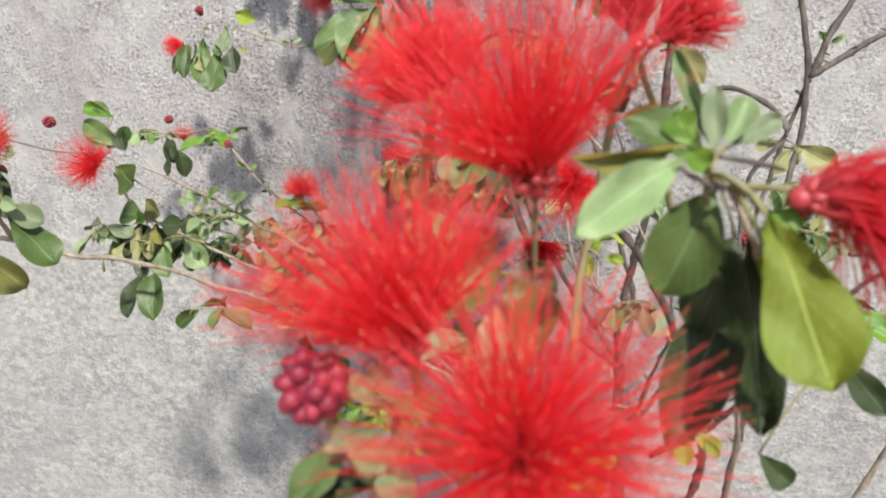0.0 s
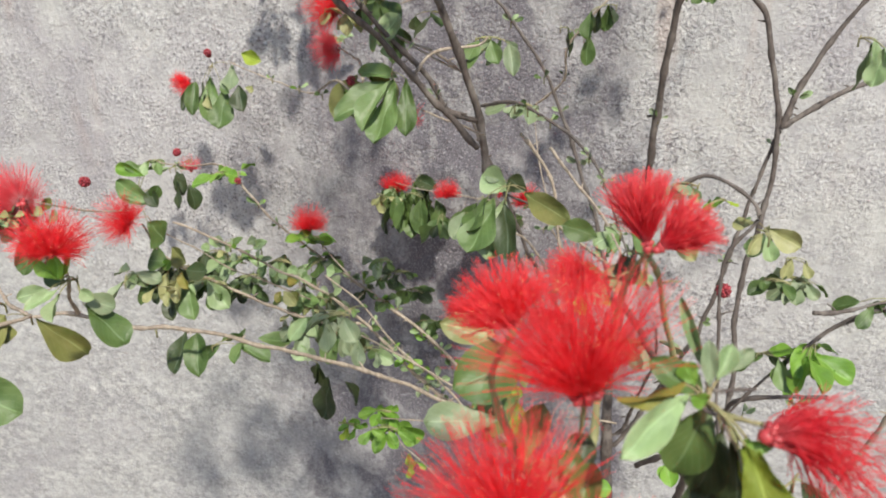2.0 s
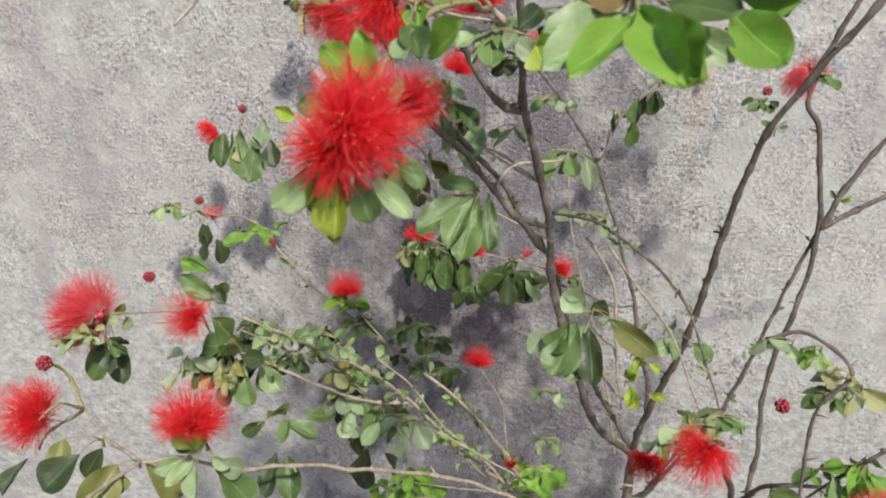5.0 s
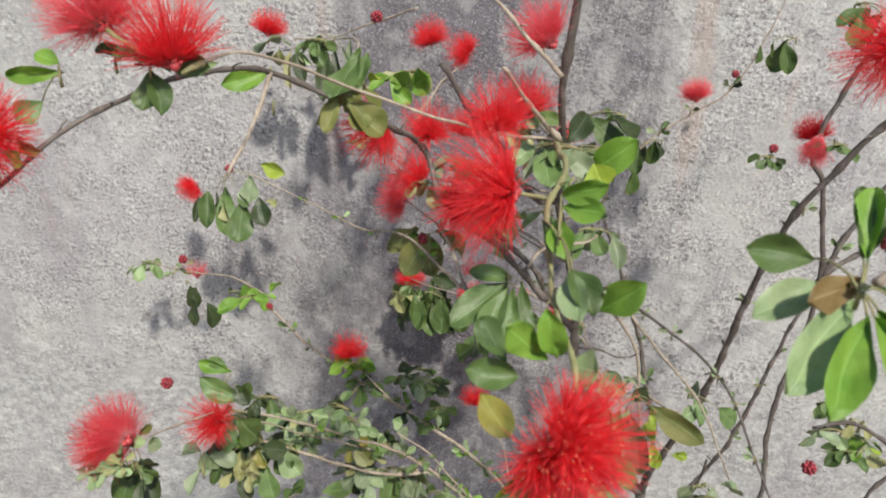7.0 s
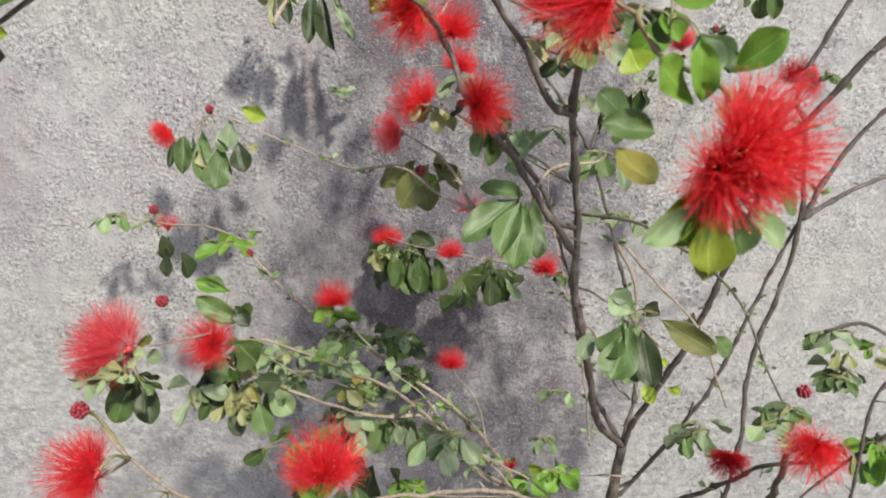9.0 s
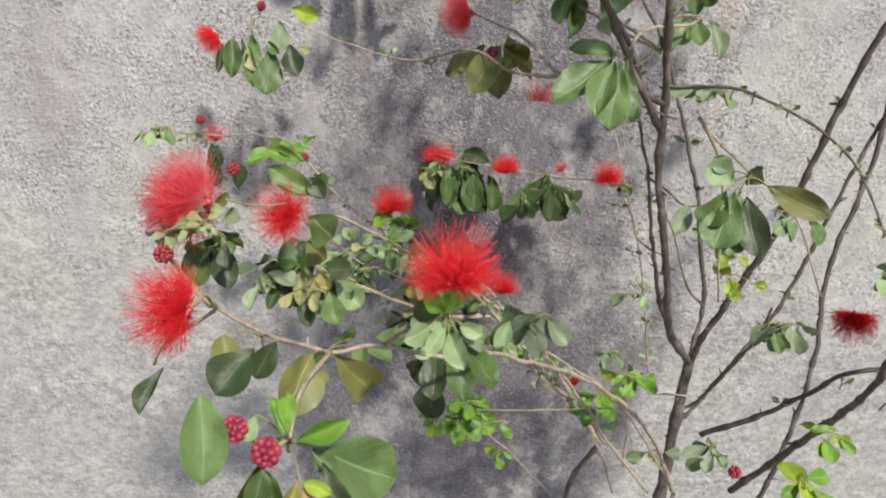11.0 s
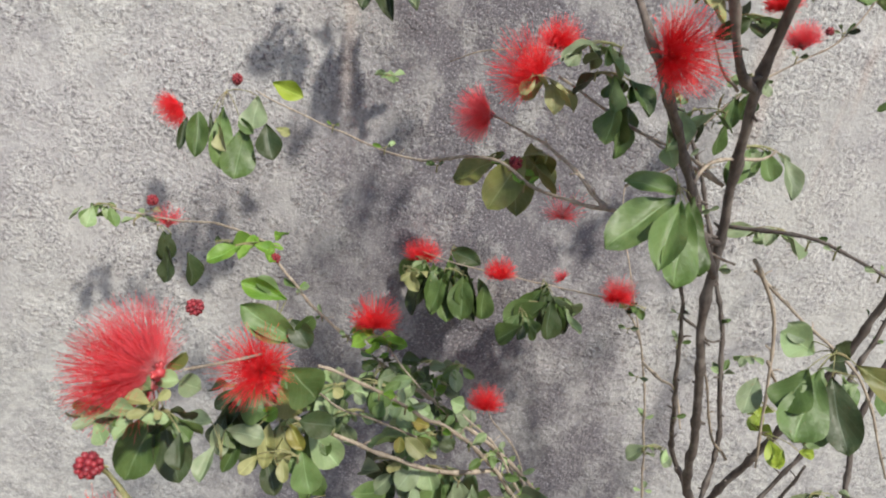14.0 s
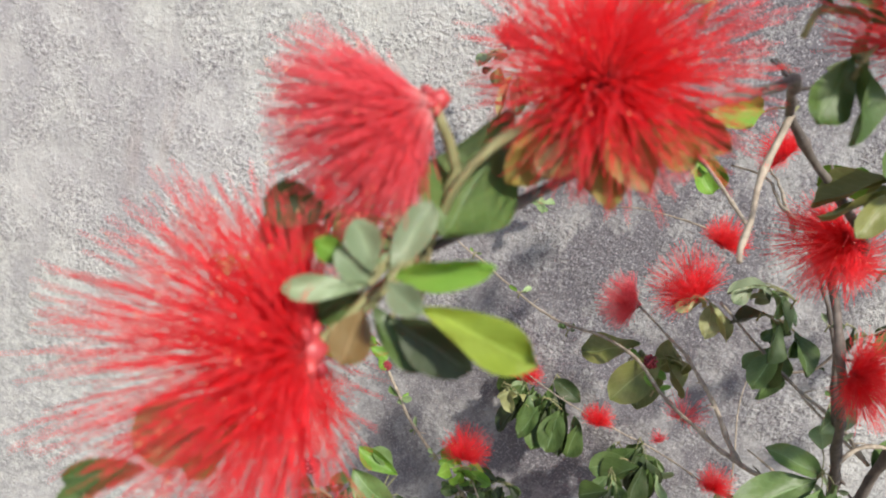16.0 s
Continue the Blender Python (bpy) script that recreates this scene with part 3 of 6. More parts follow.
branch(mid, 0.0016, 0.0010, (-0.12, 0.66, 1.3), (-0.104, 0.67, 1.318), (-0.064, 0.68, 1.323), (-0.055, 0.68, 1.331), mat=twig)
branch(mid, 0.0016, 0.0010, (-0.081, 0.69, 1.297), (-0.113, 0.7, 1.315), (-0.154, 0.72, 1.327), (-0.209, 0.74, 1.352), mat=twig)
branch(mid, 0.0018, 0.0010, (-0.172, 0.66, 1.277), (-0.196, 0.73, 1.292), (-0.218, 0.77, 1.298), (-0.246, 0.795, 1.304), mat=twig)
branch(mid, 0.0018, 0.0007, (-0.149, 0.64, 1.288), (-0.172, 0.66, 1.277), (-0.209, 0.74, 1.261), (-0.245, 0.775, 1.272), (-0.308, 0.85, 1.241), (-0.36, 0.9, 1.238), (-0.436, 0.94, 1.251), (-0.478, 0.957, 1.262), mat=twig)
branch(mid, 0.0017, 0.0007, (-0.064, 0.697, 1.264), (-0.043, 0.67, 1.273), (-0.019, 0.646, 1.278), (0.006, 0.622, 1.271), (0.032, 0.599, 1.26), (0.053, 0.578, 1.242), (0.067, 0.557, 1.217), (0.079, 0.537, 1.19), (0.083, 0.5, 1.178), mat=bark)
branch(mid, 0.0040, 0.0020, (0.119, 0.84, 0.746), (0.171, 0.8, 0.816), (0.199, 0.76, 0.887), (0.214, 0.72, 0.948), (0.291, 0.7, 0.974), mat=bark)
branch(mid, 0.0045, 0.0025, (0.151, 0.78, 0.702), (0.164, 0.72, 0.817), (0.153, 0.65, 0.921), (0.13, 0.57, 1.032), (0.094, 0.51, 1.136), (0.07, 0.48, 1.181), mat=bark)
branch(mid, 0.0026, 0.0015, (0.079, 0.837, 0.79), (0.097, 0.83, 0.811), (0.108, 0.8, 0.88), (0.125, 0.78, 0.945), (0.122, 0.76, 1.003), mat=bark)
branch(mid, 0.0014, 0.0008, (0.088, 0.83, 0.818), (0.051, 0.82, 0.828), (0.021, 0.81, 0.834), mat=twig)
branch(mid, 0.0016, 0.0010, (0.051, 0.78, 0.987), (0.022, 0.77, 1.022), (-0.019, 0.74, 1.103), (-0.035, 0.72, 1.125), mat=twig)
branch(mid, 0.0018, 0.0011, (-0.028, 0.71, 1.235), (0.004, 0.71, 1.19), (0.016, 0.7, 1.116), (0.031, 0.7, 1.04), mat=twig)
branch(mid, 0.0016, 0.0011, (0.007, 0.7, 1.149), (0.047, 0.73, 1.104), (0.082, 0.75, 1.074), mat=twig)
branch(mid, 0.0013, 0.0008, (-0.058, 0.68, 1.24), (-0.098, 0.7, 1.248), (-0.143, 0.72, 1.257), mat=twig)
branch(mid, 0.0013, 0.0008, (-0.081, 0.69, 1.297), (-0.114, 0.7, 1.31), (-0.142, 0.71, 1.323), mat=twig)
branch(mid, 0.0020, 0.0010, (-0.109, 0.552, 1.461), (-0.131, 0.53, 1.49), (-0.151, 0.5, 1.522), mat=twig)
branch(mid, 0.0020, 0.0011, (-0.112, 0.55, 1.506), (-0.138, 0.56, 1.53), (-0.165, 0.57, 1.556), mat=twig)
branch(mid, 0.0016, 0.0008, (-0.002, 0.75, 1.21), (0.035, 0.7, 1.183), (0.064, 0.66, 1.16), (0.101, 0.64, 1.086), mat=twig)
branch(mid, 0.0013, 0.0006, (-0.096, 0.68, 1.368), (-0.12, 0.66, 1.383), (-0.143, 0.64, 1.41), mat=twig)
branch(mid, 0.0014, 0.0007, (-0.218, 0.62, 1.444), (-0.217, 0.7, 1.44), (-0.205, 0.8, 1.439), (-0.216, 0.86, 1.429), mat=twig)
branch(mid, 0.0014, 0.0007, (-0.219, 0.66, 1.437), (-0.209, 0.75, 1.444), (-0.196, 0.83, 1.442), mat=twig)

# thin branches of the shrub next to the wall
branch(back, 0.0050, 0.0034, (-0.02, 0.93, -0.02), (-0.03, 0.9, 0.3), (-0.05, 0.86, 0.6), (-0.027, 0.82, 0.738), mat=bark, name="trunk")
branch(back, 0.0026, 0.0010, (-0.027, 0.82, 0.738), (-0.132, 0.82, 0.896), (-0.226, 0.83, 0.968), (-0.319, 0.85, 1.018), (-0.372, 0.855, 1.053), (-0.428, 0.86, 1.11), (-0.44, 0.87, 1.125), (-0.5, 0.92, 1.12), (-0.57, 0.955, 1.105), (-0.64, 0.98, 1.1), mat=twig)
branch(back, 0.0027, 0.0011, (-0.026, 0.8, 0.756), (-0.08, 0.76, 0.848), (-0.142, 0.73, 0.914), (-0.216, 0.69, 1.029), (-0.28, 0.65, 1.095), (-0.341, 0.61, 1.15), (-0.36, 0.6, 1.161), mat=twig)
branch(back, 0.0021, 0.0010, (-0.205, 0.7, 1.008), (-0.268, 0.68, 1.02), (-0.36, 0.66, 1.066), (-0.405, 0.635, 1.107), (-0.411, 0.62, 1.148), mat=twig)
branch(back, 0.0022, 0.0010, (-0.028, 0.83, 0.739), (-0.08, 0.83, 0.821), (-0.121, 0.83, 0.872), (-0.194, 0.83, 0.945), (-0.249, 0.83, 0.983), (-0.312, 0.835, 1.047), mat=twig)
branch(back, 0.0016, 0.0008, (-0.08, 0.76, 0.848), (-0.122, 0.74, 0.884), (-0.162, 0.72, 0.953), (-0.205, 0.7, 1.032), (-0.242, 0.69, 1.071), mat=twig)
branch(back, 0.0016, 0.0008, (-0.095, 0.9, 0.764), (-0.114, 0.96, 0.824), (-0.148, 1, 0.847), (-0.158, 1, 0.869), mat=twig)
branch(back, 0.0016, 0.0007, (0.066, 0.95, 0.768), (0.037, 0.95, 0.896), (0, 0.94, 1.016), (-0.038, 0.93, 1.074), (-0.065, 0.95, 1.075), (-0.1, 1, 1.058), (-0.177, 1, 1.067), (-0.243, 1.03, 1.064), (-0.274, 1.05, 1.064), mat=twig)
branch(back, 0.0020, 0.0010, (0.005, 0.94, 1), (0.022, 0.92, 0.991), (0.036, 0.9, 0.99), (0.042, 0.87, 0.956), mat=twig)
branch(back, 0.0011, 0.0006, (-0.047, 0.72, 0.878), (-0.107, 0.73, 0.864), (-0.17, 0.74, 0.85), (-0.211, 0.75, 0.841), mat=twig)
branch(back, 0.0011, 0.0006, (-0.109, 0.76, 0.711), (-0.159, 0.76, 0.767), (-0.187, 0.76, 0.793), (-0.203, 0.76, 0.819), mat=twig)
branch(back, 0.0016, 0.0008, (0.057, 0.74, 0.733), (-0.05, 0.7, 0.9), (-0.125, 0.68, 0.966), (-0.169, 0.66, 1.005), (-0.192, 0.6, 1.063), mat=twig)
branch(back, 0.0021, 0.0011, (0.027, 0.75, 0.72), (-0.043, 0.74, 0.812), (-0.11, 0.72, 0.915), (-0.16, 0.7, 0.976), mat=twig)
branch(back, 0.0019, 0.0011, (-0.001, 0.8, 0.668), (-0.044, 0.79, 0.77), (-0.095, 0.78, 0.838), mat=twig)
branch(back, 0.0016, 0.0010, (0.013, 0.82, 0.697), (0.002, 0.82, 0.793), (-0.026, 0.81, 0.822), mat=twig)
branch(back, 0.0016, 0.0006, (-0.05, 1, 1.2), (-0.01, 0.97, 1.24), (-0.003, 0.95, 1.287), (0.042, 0.95, 1.341), (0.084, 0.95, 1.372), (0.127, 0.945, 1.414), (0.158, 0.95, 1.499), (0.169, 0.95, 1.54), mat=twig)
branch(back, 0.0011, 0.0006, (0, 0.94, 1.016), (-0.032, 0.96, 1.109), (-0.045, 0.99, 1.16), (-0.05, 1, 1.2), mat=twig)
branch(mid, 0.0014, 0.0008, (-0.243, 0.66, 1.429), (-0.284, 0.75, 1.452), (-0.311, 0.88, 1.455), (-0.358, 1, 1.431), (-0.398, 1.012, 1.42), (-0.433, 1.01, 1.412), mat=twig)
branch(back, 0.0013, 0.0006, (-0.246, 0.9, 1.489), (-0.302, 0.93, 1.466), (-0.353, 0.95, 1.444), (-0.404, 0.96, 1.437), mat=twig)
branch(back, 0.0011, 0.0005, (-0.175, 0.95, 1.349), (-0.216, 0.98, 1.339), (-0.249, 1, 1.328), (-0.276, 1.02, 1.311), mat=twig)

# long low branch and its side shoots on the front shrub
branch(front, 0.0060, 0.0027, (0.14, 0.5, -0.02), (0.08, 0.55, 0.35), (0.03, 0.66, 0.68), (0.047, 0.72, 0.751), mat=bark, name="trunk")
branch(front, 0.0027, 0.0011, (0.047, 0.72, 0.751), (-0.028, 0.66, 0.899), (-0.119, 0.577, 1.016), (-0.224, 0.44, 1.137), (-0.263, 0.4, 1.162), (-0.301, 0.388, 1.175), (-0.329, 0.378, 1.176), (-0.369, 0.4, 1.17), (-0.41, 0.43, 1.168), (-0.439, 0.455, 1.173), mat=twig)
branch(front, 0.0014, 0.0010, (-0.329, 0.378, 1.176), (-0.335, 0.345, 1.182), (-0.337, 0.32, 1.186), (-0.337, 0.3, 1.178), mat=twig)
branch(front, 0.0012, 0.0008, (-0.337, 0.3, 1.179), (-0.342, 0.295, 1.179), (-0.346, 0.29, 1.18), mat=petiole)
branch(front, 0.0012, 0.0008, (-0.337, 0.3, 1.179), (-0.352, 0.297, 1.179), (-0.36, 0.293, 1.187), mat=petiole)
branch(front, 0.0016, 0.0009, (-0.412, 0.432, 1.165), (-0.43, 0.43, 1.152), (-0.445, 0.425, 1.14), (-0.451, 0.42, 1.128), mat=twig)
branch(front, 0.0018, 0.0009, (-0.415, 0.435, 1.166), (-0.437, 0.455, 1.175), (-0.443, 0.45, 1.19), (-0.442, 0.44, 1.201), mat=petiole)
branch(front, 0.0010, 0.0007, (-0.392, 0.58, 1.179), (-0.412, 0.55, 1.188), (-0.42, 0.5, 1.214), mat=twig)
branch(front, 0.0015, 0.0009, (-0.298, 0.388, 1.176), (-0.29, 0.375, 1.192), (-0.274, 0.36, 1.21), (-0.265, 0.35, 1.232), (-0.264, 0.342, 1.244), mat=twig)
branch(mid, 0.0032, 0.0010, (-0.067, 0.69, 1.224), (-0.112, 0.66, 1.287), (-0.146, 0.63, 1.34), (-0.19, 0.59, 1.397), (-0.209, 0.61, 1.432), (-0.227, 0.56, 1.463), (-0.26, 0.545, 1.485), (-0.297, 0.52, 1.509), (-0.319, 0.46, 1.521), (-0.337, 0.414, 1.519), (-0.361, 0.385, 1.508), (-0.4, 0.348, 1.472), mat=bark)
branch(mid, 0.0012, 0.0008, (-0.11, 0.551, 1.463), (-0.145, 0.54, 1.468), (-0.185, 0.52, 1.482), (-0.196, 0.52, 1.485), (-0.242, 0.5, 1.506), (-0.268, 0.46, 1.529), (-0.285, 0.43, 1.541), (-0.301, 0.41, 1.537), mat=twig)
branch(front, 0.0015, 0.0010, (-0.297, 0.52, 1.508), (-0.302, 0.502, 1.487), (-0.308, 0.458, 1.463), mat=twig)
branch(front, 0.0018, 0.0010, (-0.297, 0.415, 1.538), (-0.304, 0.405, 1.535), mat=petiole)
branch(front, 0.0018, 0.0010, (-0.311, 0.41, 1.54), (-0.322, 0.4, 1.546), (-0.333, 0.395, 1.557), mat=petiole)
branch(front, 0.0018, 0.0009, (-0.116, 0.5, 1.477), (-0.117, 0.42, 1.491), (-0.128, 0.37, 1.49), (-0.128, 0.33, 1.483), (-0.127, 0.29, 1.484), (-0.124, 0.262, 1.483), (-0.123, 0.243, 1.468), mat=petiole)
branch(front, 0.0012, 0.0008, (-0.127, 0.38, 1.491), (-0.143, 0.367, 1.499), mat=petiole)
branch(front, 0.0028, 0.0012, (0.08, 0.55, 0.35), (0.27, 0.6, 0.9), (0.31, 0.45, 1.35), (0.17, 0.34, 1.62), (-0.003, 0.3, 1.539), (-0.028, 0.27, 1.525), (-0.041, 0.26, 1.521), mat=twig)
branch(front, 0.0030, 0.0006, (0.14, 0.5, -0.02), (0.17, 0.34, 0.6), (0.14, 0.26, 1), (0.122, 0.249, 1.165), (0.113, 0.206, 1.256), (0.108, 0.182, 1.284), (0.103, 0.18, 1.294), mat=twig)
branch(front, 0.0008, 0.0006, (0.065, 0.212, 1.223), (0.065, 0.196, 1.264), (0.066, 0.185, 1.292), mat=petiole)
branch(front, 0.0020, 0.0011, (0.06, 0.194, 1.184), (0.05, 0.165, 1.242), (0.051, 0.145, 1.274), mat=petiole)
branch(front, 0.0018, 0.0010, (0.044, 0.153, 1.231), (0.039, 0.14, 1.258), (0.037, 0.138, 1.267), mat=petiole)
branch(front, 0.0020, 0.0010, (0.072, 0.165, 1.214), (0.074, 0.137, 1.251), (0.074, 0.127, 1.268), mat=petiole)
branch(front, 0.0018, 0.0010, (0.053, 0.227, 1.212), (0.032, 0.22, 1.264), (0.044, 0.19, 1.308), mat=petiole)
branch(front, 0.0018, 0.0010, (0.066, 0.266, 1.19), (0.073, 0.278, 1.269), (0.083, 0.253, 1.311), mat=petiole)
branch(front, 0.0008, 0.0006, (0.103, 0.18, 1.294), (0.108, 0.176, 1.296), (0.113, 0.174, 1.296), mat=petiole)
branch(front, 0.0006, 0.0005, (0.102, 0.179, 1.294), (0.098, 0.181, 1.295), (0.094, 0.181, 1.297), mat=bark)
branch(front, 0.0006, 0.0004, (0.101, 0.183, 1.299), (0.107, 0.188, 1.297), (0.114, 0.194, 1.294), mat=bark)
branch(front, 0.0006, 0.0005, (0.104, 0.179, 1.294), (0.107, 0.171, 1.29), (0.108, 0.166, 1.286), mat=petiole)
branch(front, 0.0016, 0.0011, (0.109, 0.54, 1.24), (0.135, 0.53, 1.254), (0.167, 0.515, 1.233), (0.147, 0.51, 1.197), (0.151, 0.5, 1.116), (0.164, 0.5, 1.019), mat=bark)
branch(front, 0.0016, 0.0010, (0.11, 0.34, 1.196), (0.092, 0.3, 1.272), (0.083, 0.253, 1.311), mat=petiole)
branch(front, 0.0018, 0.0010, (0.222, 0.55, 1.143), (0.251, 0.56, 1.143), (0.274, 0.56, 1.152), mat=bark)
branch(front, 0.0022, 0.0010, (0.303, 0.6, 1.133), (0.254, 0.6, 1.106), (0.202, 0.6, 1.042), (0.168, 0.6, 0.987), mat=bark)
branch(front, 0.0016, 0.0010, (-0.4, 0.348, 1.472), (-0.404, 0.336, 1.467), (-0.411, 0.322, 1.458), mat=petiole)
branch(front, 0.0010, 0.0008, (-0.4, 0.348, 1.472), (-0.397, 0.345, 1.493), (-0.386, 0.361, 1.506), mat=petiole)
branch(front, 0.0014, 0.0010, (-0.4, 0.348, 1.472), (-0.4, 0.35, 1.49), (-0.407, 0.344, 1.5), mat=petiole)

# flowers
flower(front, (0.074, 0.127, 1.268), (0.214, -0.393, 0.894), 0.029, 92, "red", "near")
flower(front, (0.051, 0.145, 1.272), (-0.33, 0.12, 0.93), 0.033, 58, "red", "near")
flower(front, (0.066, 0.185, 1.291), (-0.22, 0.03, 0.97), 0.041, 54, "red", "near")
flower(front, (0.043, 0.195, 1.306), (-0.5, 0.3, 0.81), 0.021, 40, "red", "puff")
flower(front, (0.083, 0.253, 1.311), (-0.2, 0.25, 0.94), 0.025, 4, "crimson", "puff")
flower(front, (0.086, 0.25, 1.312), (0.72, 0.35, 0.50), 0.021, 8, "crimson", "puff")
flower(front, (0.113, 0.169, 1.296), (0.942, 0.318, 0.16), 0.030, 34, "crimson", "wilt")
flower(front, (-0.128, 0.238, 1.472), (0.808, -0.202, 0.554), 0.025, 60, "red", "lush")
flower(front, (-0.132, 0.24, 1.466), (0.303, -0.953, 0.033), 0.021, 62, "red", "puff")
flower(front, (-0.143, 0.367, 1.499), (-0.998, -0.065, 0.01), 0.037, 60, "red", "puff")
flower(mid, (-0.152, 0.498, 1.486), (-0.216, 0.005, 0.976), 0.030, 78, "red", "puff")
flower(front, (-0.232, 0.566, 1.463), (-0.75, -0.344, -0.565), 0.034, 58, "red", "puff")
flower(front, (-0.306, 0.403, 1.539), (-0.353, 0.409, 0.842), 0.036, 48, "red", "puff")
flower(front, (-0.334, 0.395, 1.557), (-0.509, 0.366, 0.779), 0.032, 60, "rose", "puff")
flower(mid, (-0.117, 0.583, 1.519), (-0.708, 0.284, 0.647), 0.034, 42, "rose", "puff")
flower(mid, (-0.132, 0.593, 1.465), (-0.315, 0.379, 0.87), 0.033, 60, "red", "puff")
flower(mid, (-0.184, 0.585, 1.394), (0.759, -0.585, 0.286), 0.033, 72, "red", "puff")
flower(mid, (-0.205, 0.618, 1.438), (-0.121, -0.001, 0.993), 0.030, 80, "red", "puff")
flower(mid, (-0.247, 0.798, 1.304), (-0.984, 0.017, -0.176), 0.032, 42, "rose", "puff")
flower(mid, (-0.224, 0.743, 1.348), (-0.834, 0.274, 0.479), 0.040, 64, "red", "puff")
flower(mid, (-0.19, 0.86, 1.36), (0.146, 0.367, 0.919), 0.028, 60, "red", "puff")
flower(mid, (-0.168, 0.794, 1.221), (-0.047, 0.385, 0.922), 0.027, 80, "rose", "loose")
flower(back, (-0.23, 0.9, 1.451), (-0.318, 0.361, 0.877), 0.030, 62, "red", "puff")
flower(back, (-0.186, 0.84, 1.455), (-0.901, 0.195, 0.387), 0.026, 75, "red", "puff")
flower(back, (-0.433, 0.95, 1.443), (0.083, 0.461, 0.883), 0.030, 45, "red", "puff")
flower(back, (-0.562, 0.982, 1.23), (-0.81, -0.16, -0.565), 0.028, 45, "red", "puff")
flower(back, (-0.569, 0.958, 1.095), (-0.015, 0.383, 0.923), 0.026, 40, "rose", "loose")
flower(back, (-0.325, 0.835, 1.064), (-0.026, 0.384, 0.923), 0.034, 65, "red", "puff")
flower(back, (-0.273, 1.052, 1.044), (-0.017, 0.384, 0.923), 0.034, 38, "red", "puff")
flower(back, (-0.176, 1, 1.06), (-0.129, 0.389, 0.912), 0.027, 60, "red", "puff")
flower(back, (-0.095, 1.012, 1.064), (-0.66, 0.338, 0.671), 0.016, 60, "rose", "loose")
flower(back, (-0.05, 0.925, 1.085), (-0.082, 0.387, 0.918), 0.027, 85, "red", "puff")
flower(back, (-0.162, 1.005, 0.862), (0.03, 0.38, 0.925), 0.034, 55, "red", "puff")
flower(front, (-0.414, 0.393, 1.189), (-0.999, -0.006, 0.041), 0.035, 62, "red", "lush")
branch(front, 0.0014, 0.0009, (-0.41, 0.43, 1.168), (-0.409, 0.405, 1.192), (-0.414, 0.393, 1.189), mat=petiole)
flower(front, (-0.432, 0.498, 1.212), (-0.94, 0.26, 0.02), 0.044, 50, "rose", "lush")
flower(front, (-0.441, 0.5, 1.208), (-0.982, 0.012, -0.187), 0.037, 45, "red", "puff")
flower(front, (-0.393, 0.577, 1.167), (-0.557, -0.58, 0.594), 0.034, 85, "red", "puff")
flower(front, (-0.262, 0.34, 1.245), (-0.125, 0.421, 0.898), 0.031, 74, "red", "lush")
flower(front, (-0.411, 0.322, 1.458), (-0.89, -0.08, -0.44), 0.040, 72, "red", "lush")
flower(front, (-0.407, 0.346, 1.501), (-0.70, -0.25, -0.67), 0.028, 28, "rose", "lush")
flower(front, (-0.380, 0.363, 1.513), (0.082, -0.884, 0.46), 0.034, 95, "red", "lush")
flower(mid, (0.028, 0.476, 1.165), (-0.04, -0.432, -0.901), 0.021, 62, "deep", "puff")
flower(mid, (0.052, 0.42, 1.224), (-0.443, -0.723, -0.529), 0.030, 80, "red", "puff")
flower(mid, (0.153, 0.761, 1.41), (-0.39, -0.444, -0.807), 0.022, 45, "rose", "wilt")
flower(back, (0.083, 0.95, 1.386), (-0.113, 0.449, 0.886), 0.027, 42, "rose", "puff")
flower(back, (-0.084, 0.78, 0.863), (-0.299, 0.328, 0.896), 0.016, 35, "deep", "loose")
flower(mid, (0.19, 0.86, 1.374), (-0.148, 0.369, 0.918), 0.028, 55, "deep", "puff")
flower(mid, (-0.091, 0.66, 1.425), (-0.153, 0.369, 0.917), 0.016, 60, "red", "puff")
flower(front, (0.05, 0.463, 1.549), (-0.823, -0.546, -0.158), 0.034, 66, "red", "puff")
branch(front, 0.0020, 0.0010, (0.31, 0.45, 1.35), (0.24, 0.46, 1.49), (0.12, 0.465, 1.56), (0.05, 0.463, 1.549), mat=twig)

# bud heads
bud_head(front, (0.036, 0.138, 1.268), 0.0062, "bud")
bud_head(front, (-0.361, 0.293, 1.189), 0.0062, "bud")
bud_head(front, (-0.345, 0.286, 1.182), 0.0068, "bud")
bud_head(back, (-0.491, 0.926, 1.278), 0.0055, "dark")
bud_head(back, (-0.584, 0.953, 1.126), 0.0065, "dark")
bud_head(front, (-0.437, 0.582, 1.205), 0.0055, "dark")
bud_head(mid, (-0.224, 0.77, 1.272), 0.0060, "dark")
bud_head(front, (-0.443, 0.438, 1.201), 0.0060, "dark")
bud_head(mid, (0.168, 0.631, 1.118), 0.0070, "dark")
bud_head(mid, (0.066, 0.632, 0.87), 0.0070, "dark")
bud_head(back, (0.144, 1.02, 1.404), 0.0050, "dark")
bud_head(back, (-0.431, 0.855, 1.119), 0.0050, "dark")
bud_head(mid, (-0.135, 0.66, 1.459), 0.0060, "dark")
bud_head(back, (-0.292, 0.9, 1.478), 0.0070, "dark")
bud_head(mid, (0.147, 0.85, 1.365), 0.0050, "dark")
bud_head(mid, (0.043, 0.4, 1.525), 0.0060, "dark")
bud_head(mid, (-0.017, 0.3, 1.517), 0.0050, "dark")
bud_head(back, (-0.492, 0.93, 1.274), 0.0040, "dark")

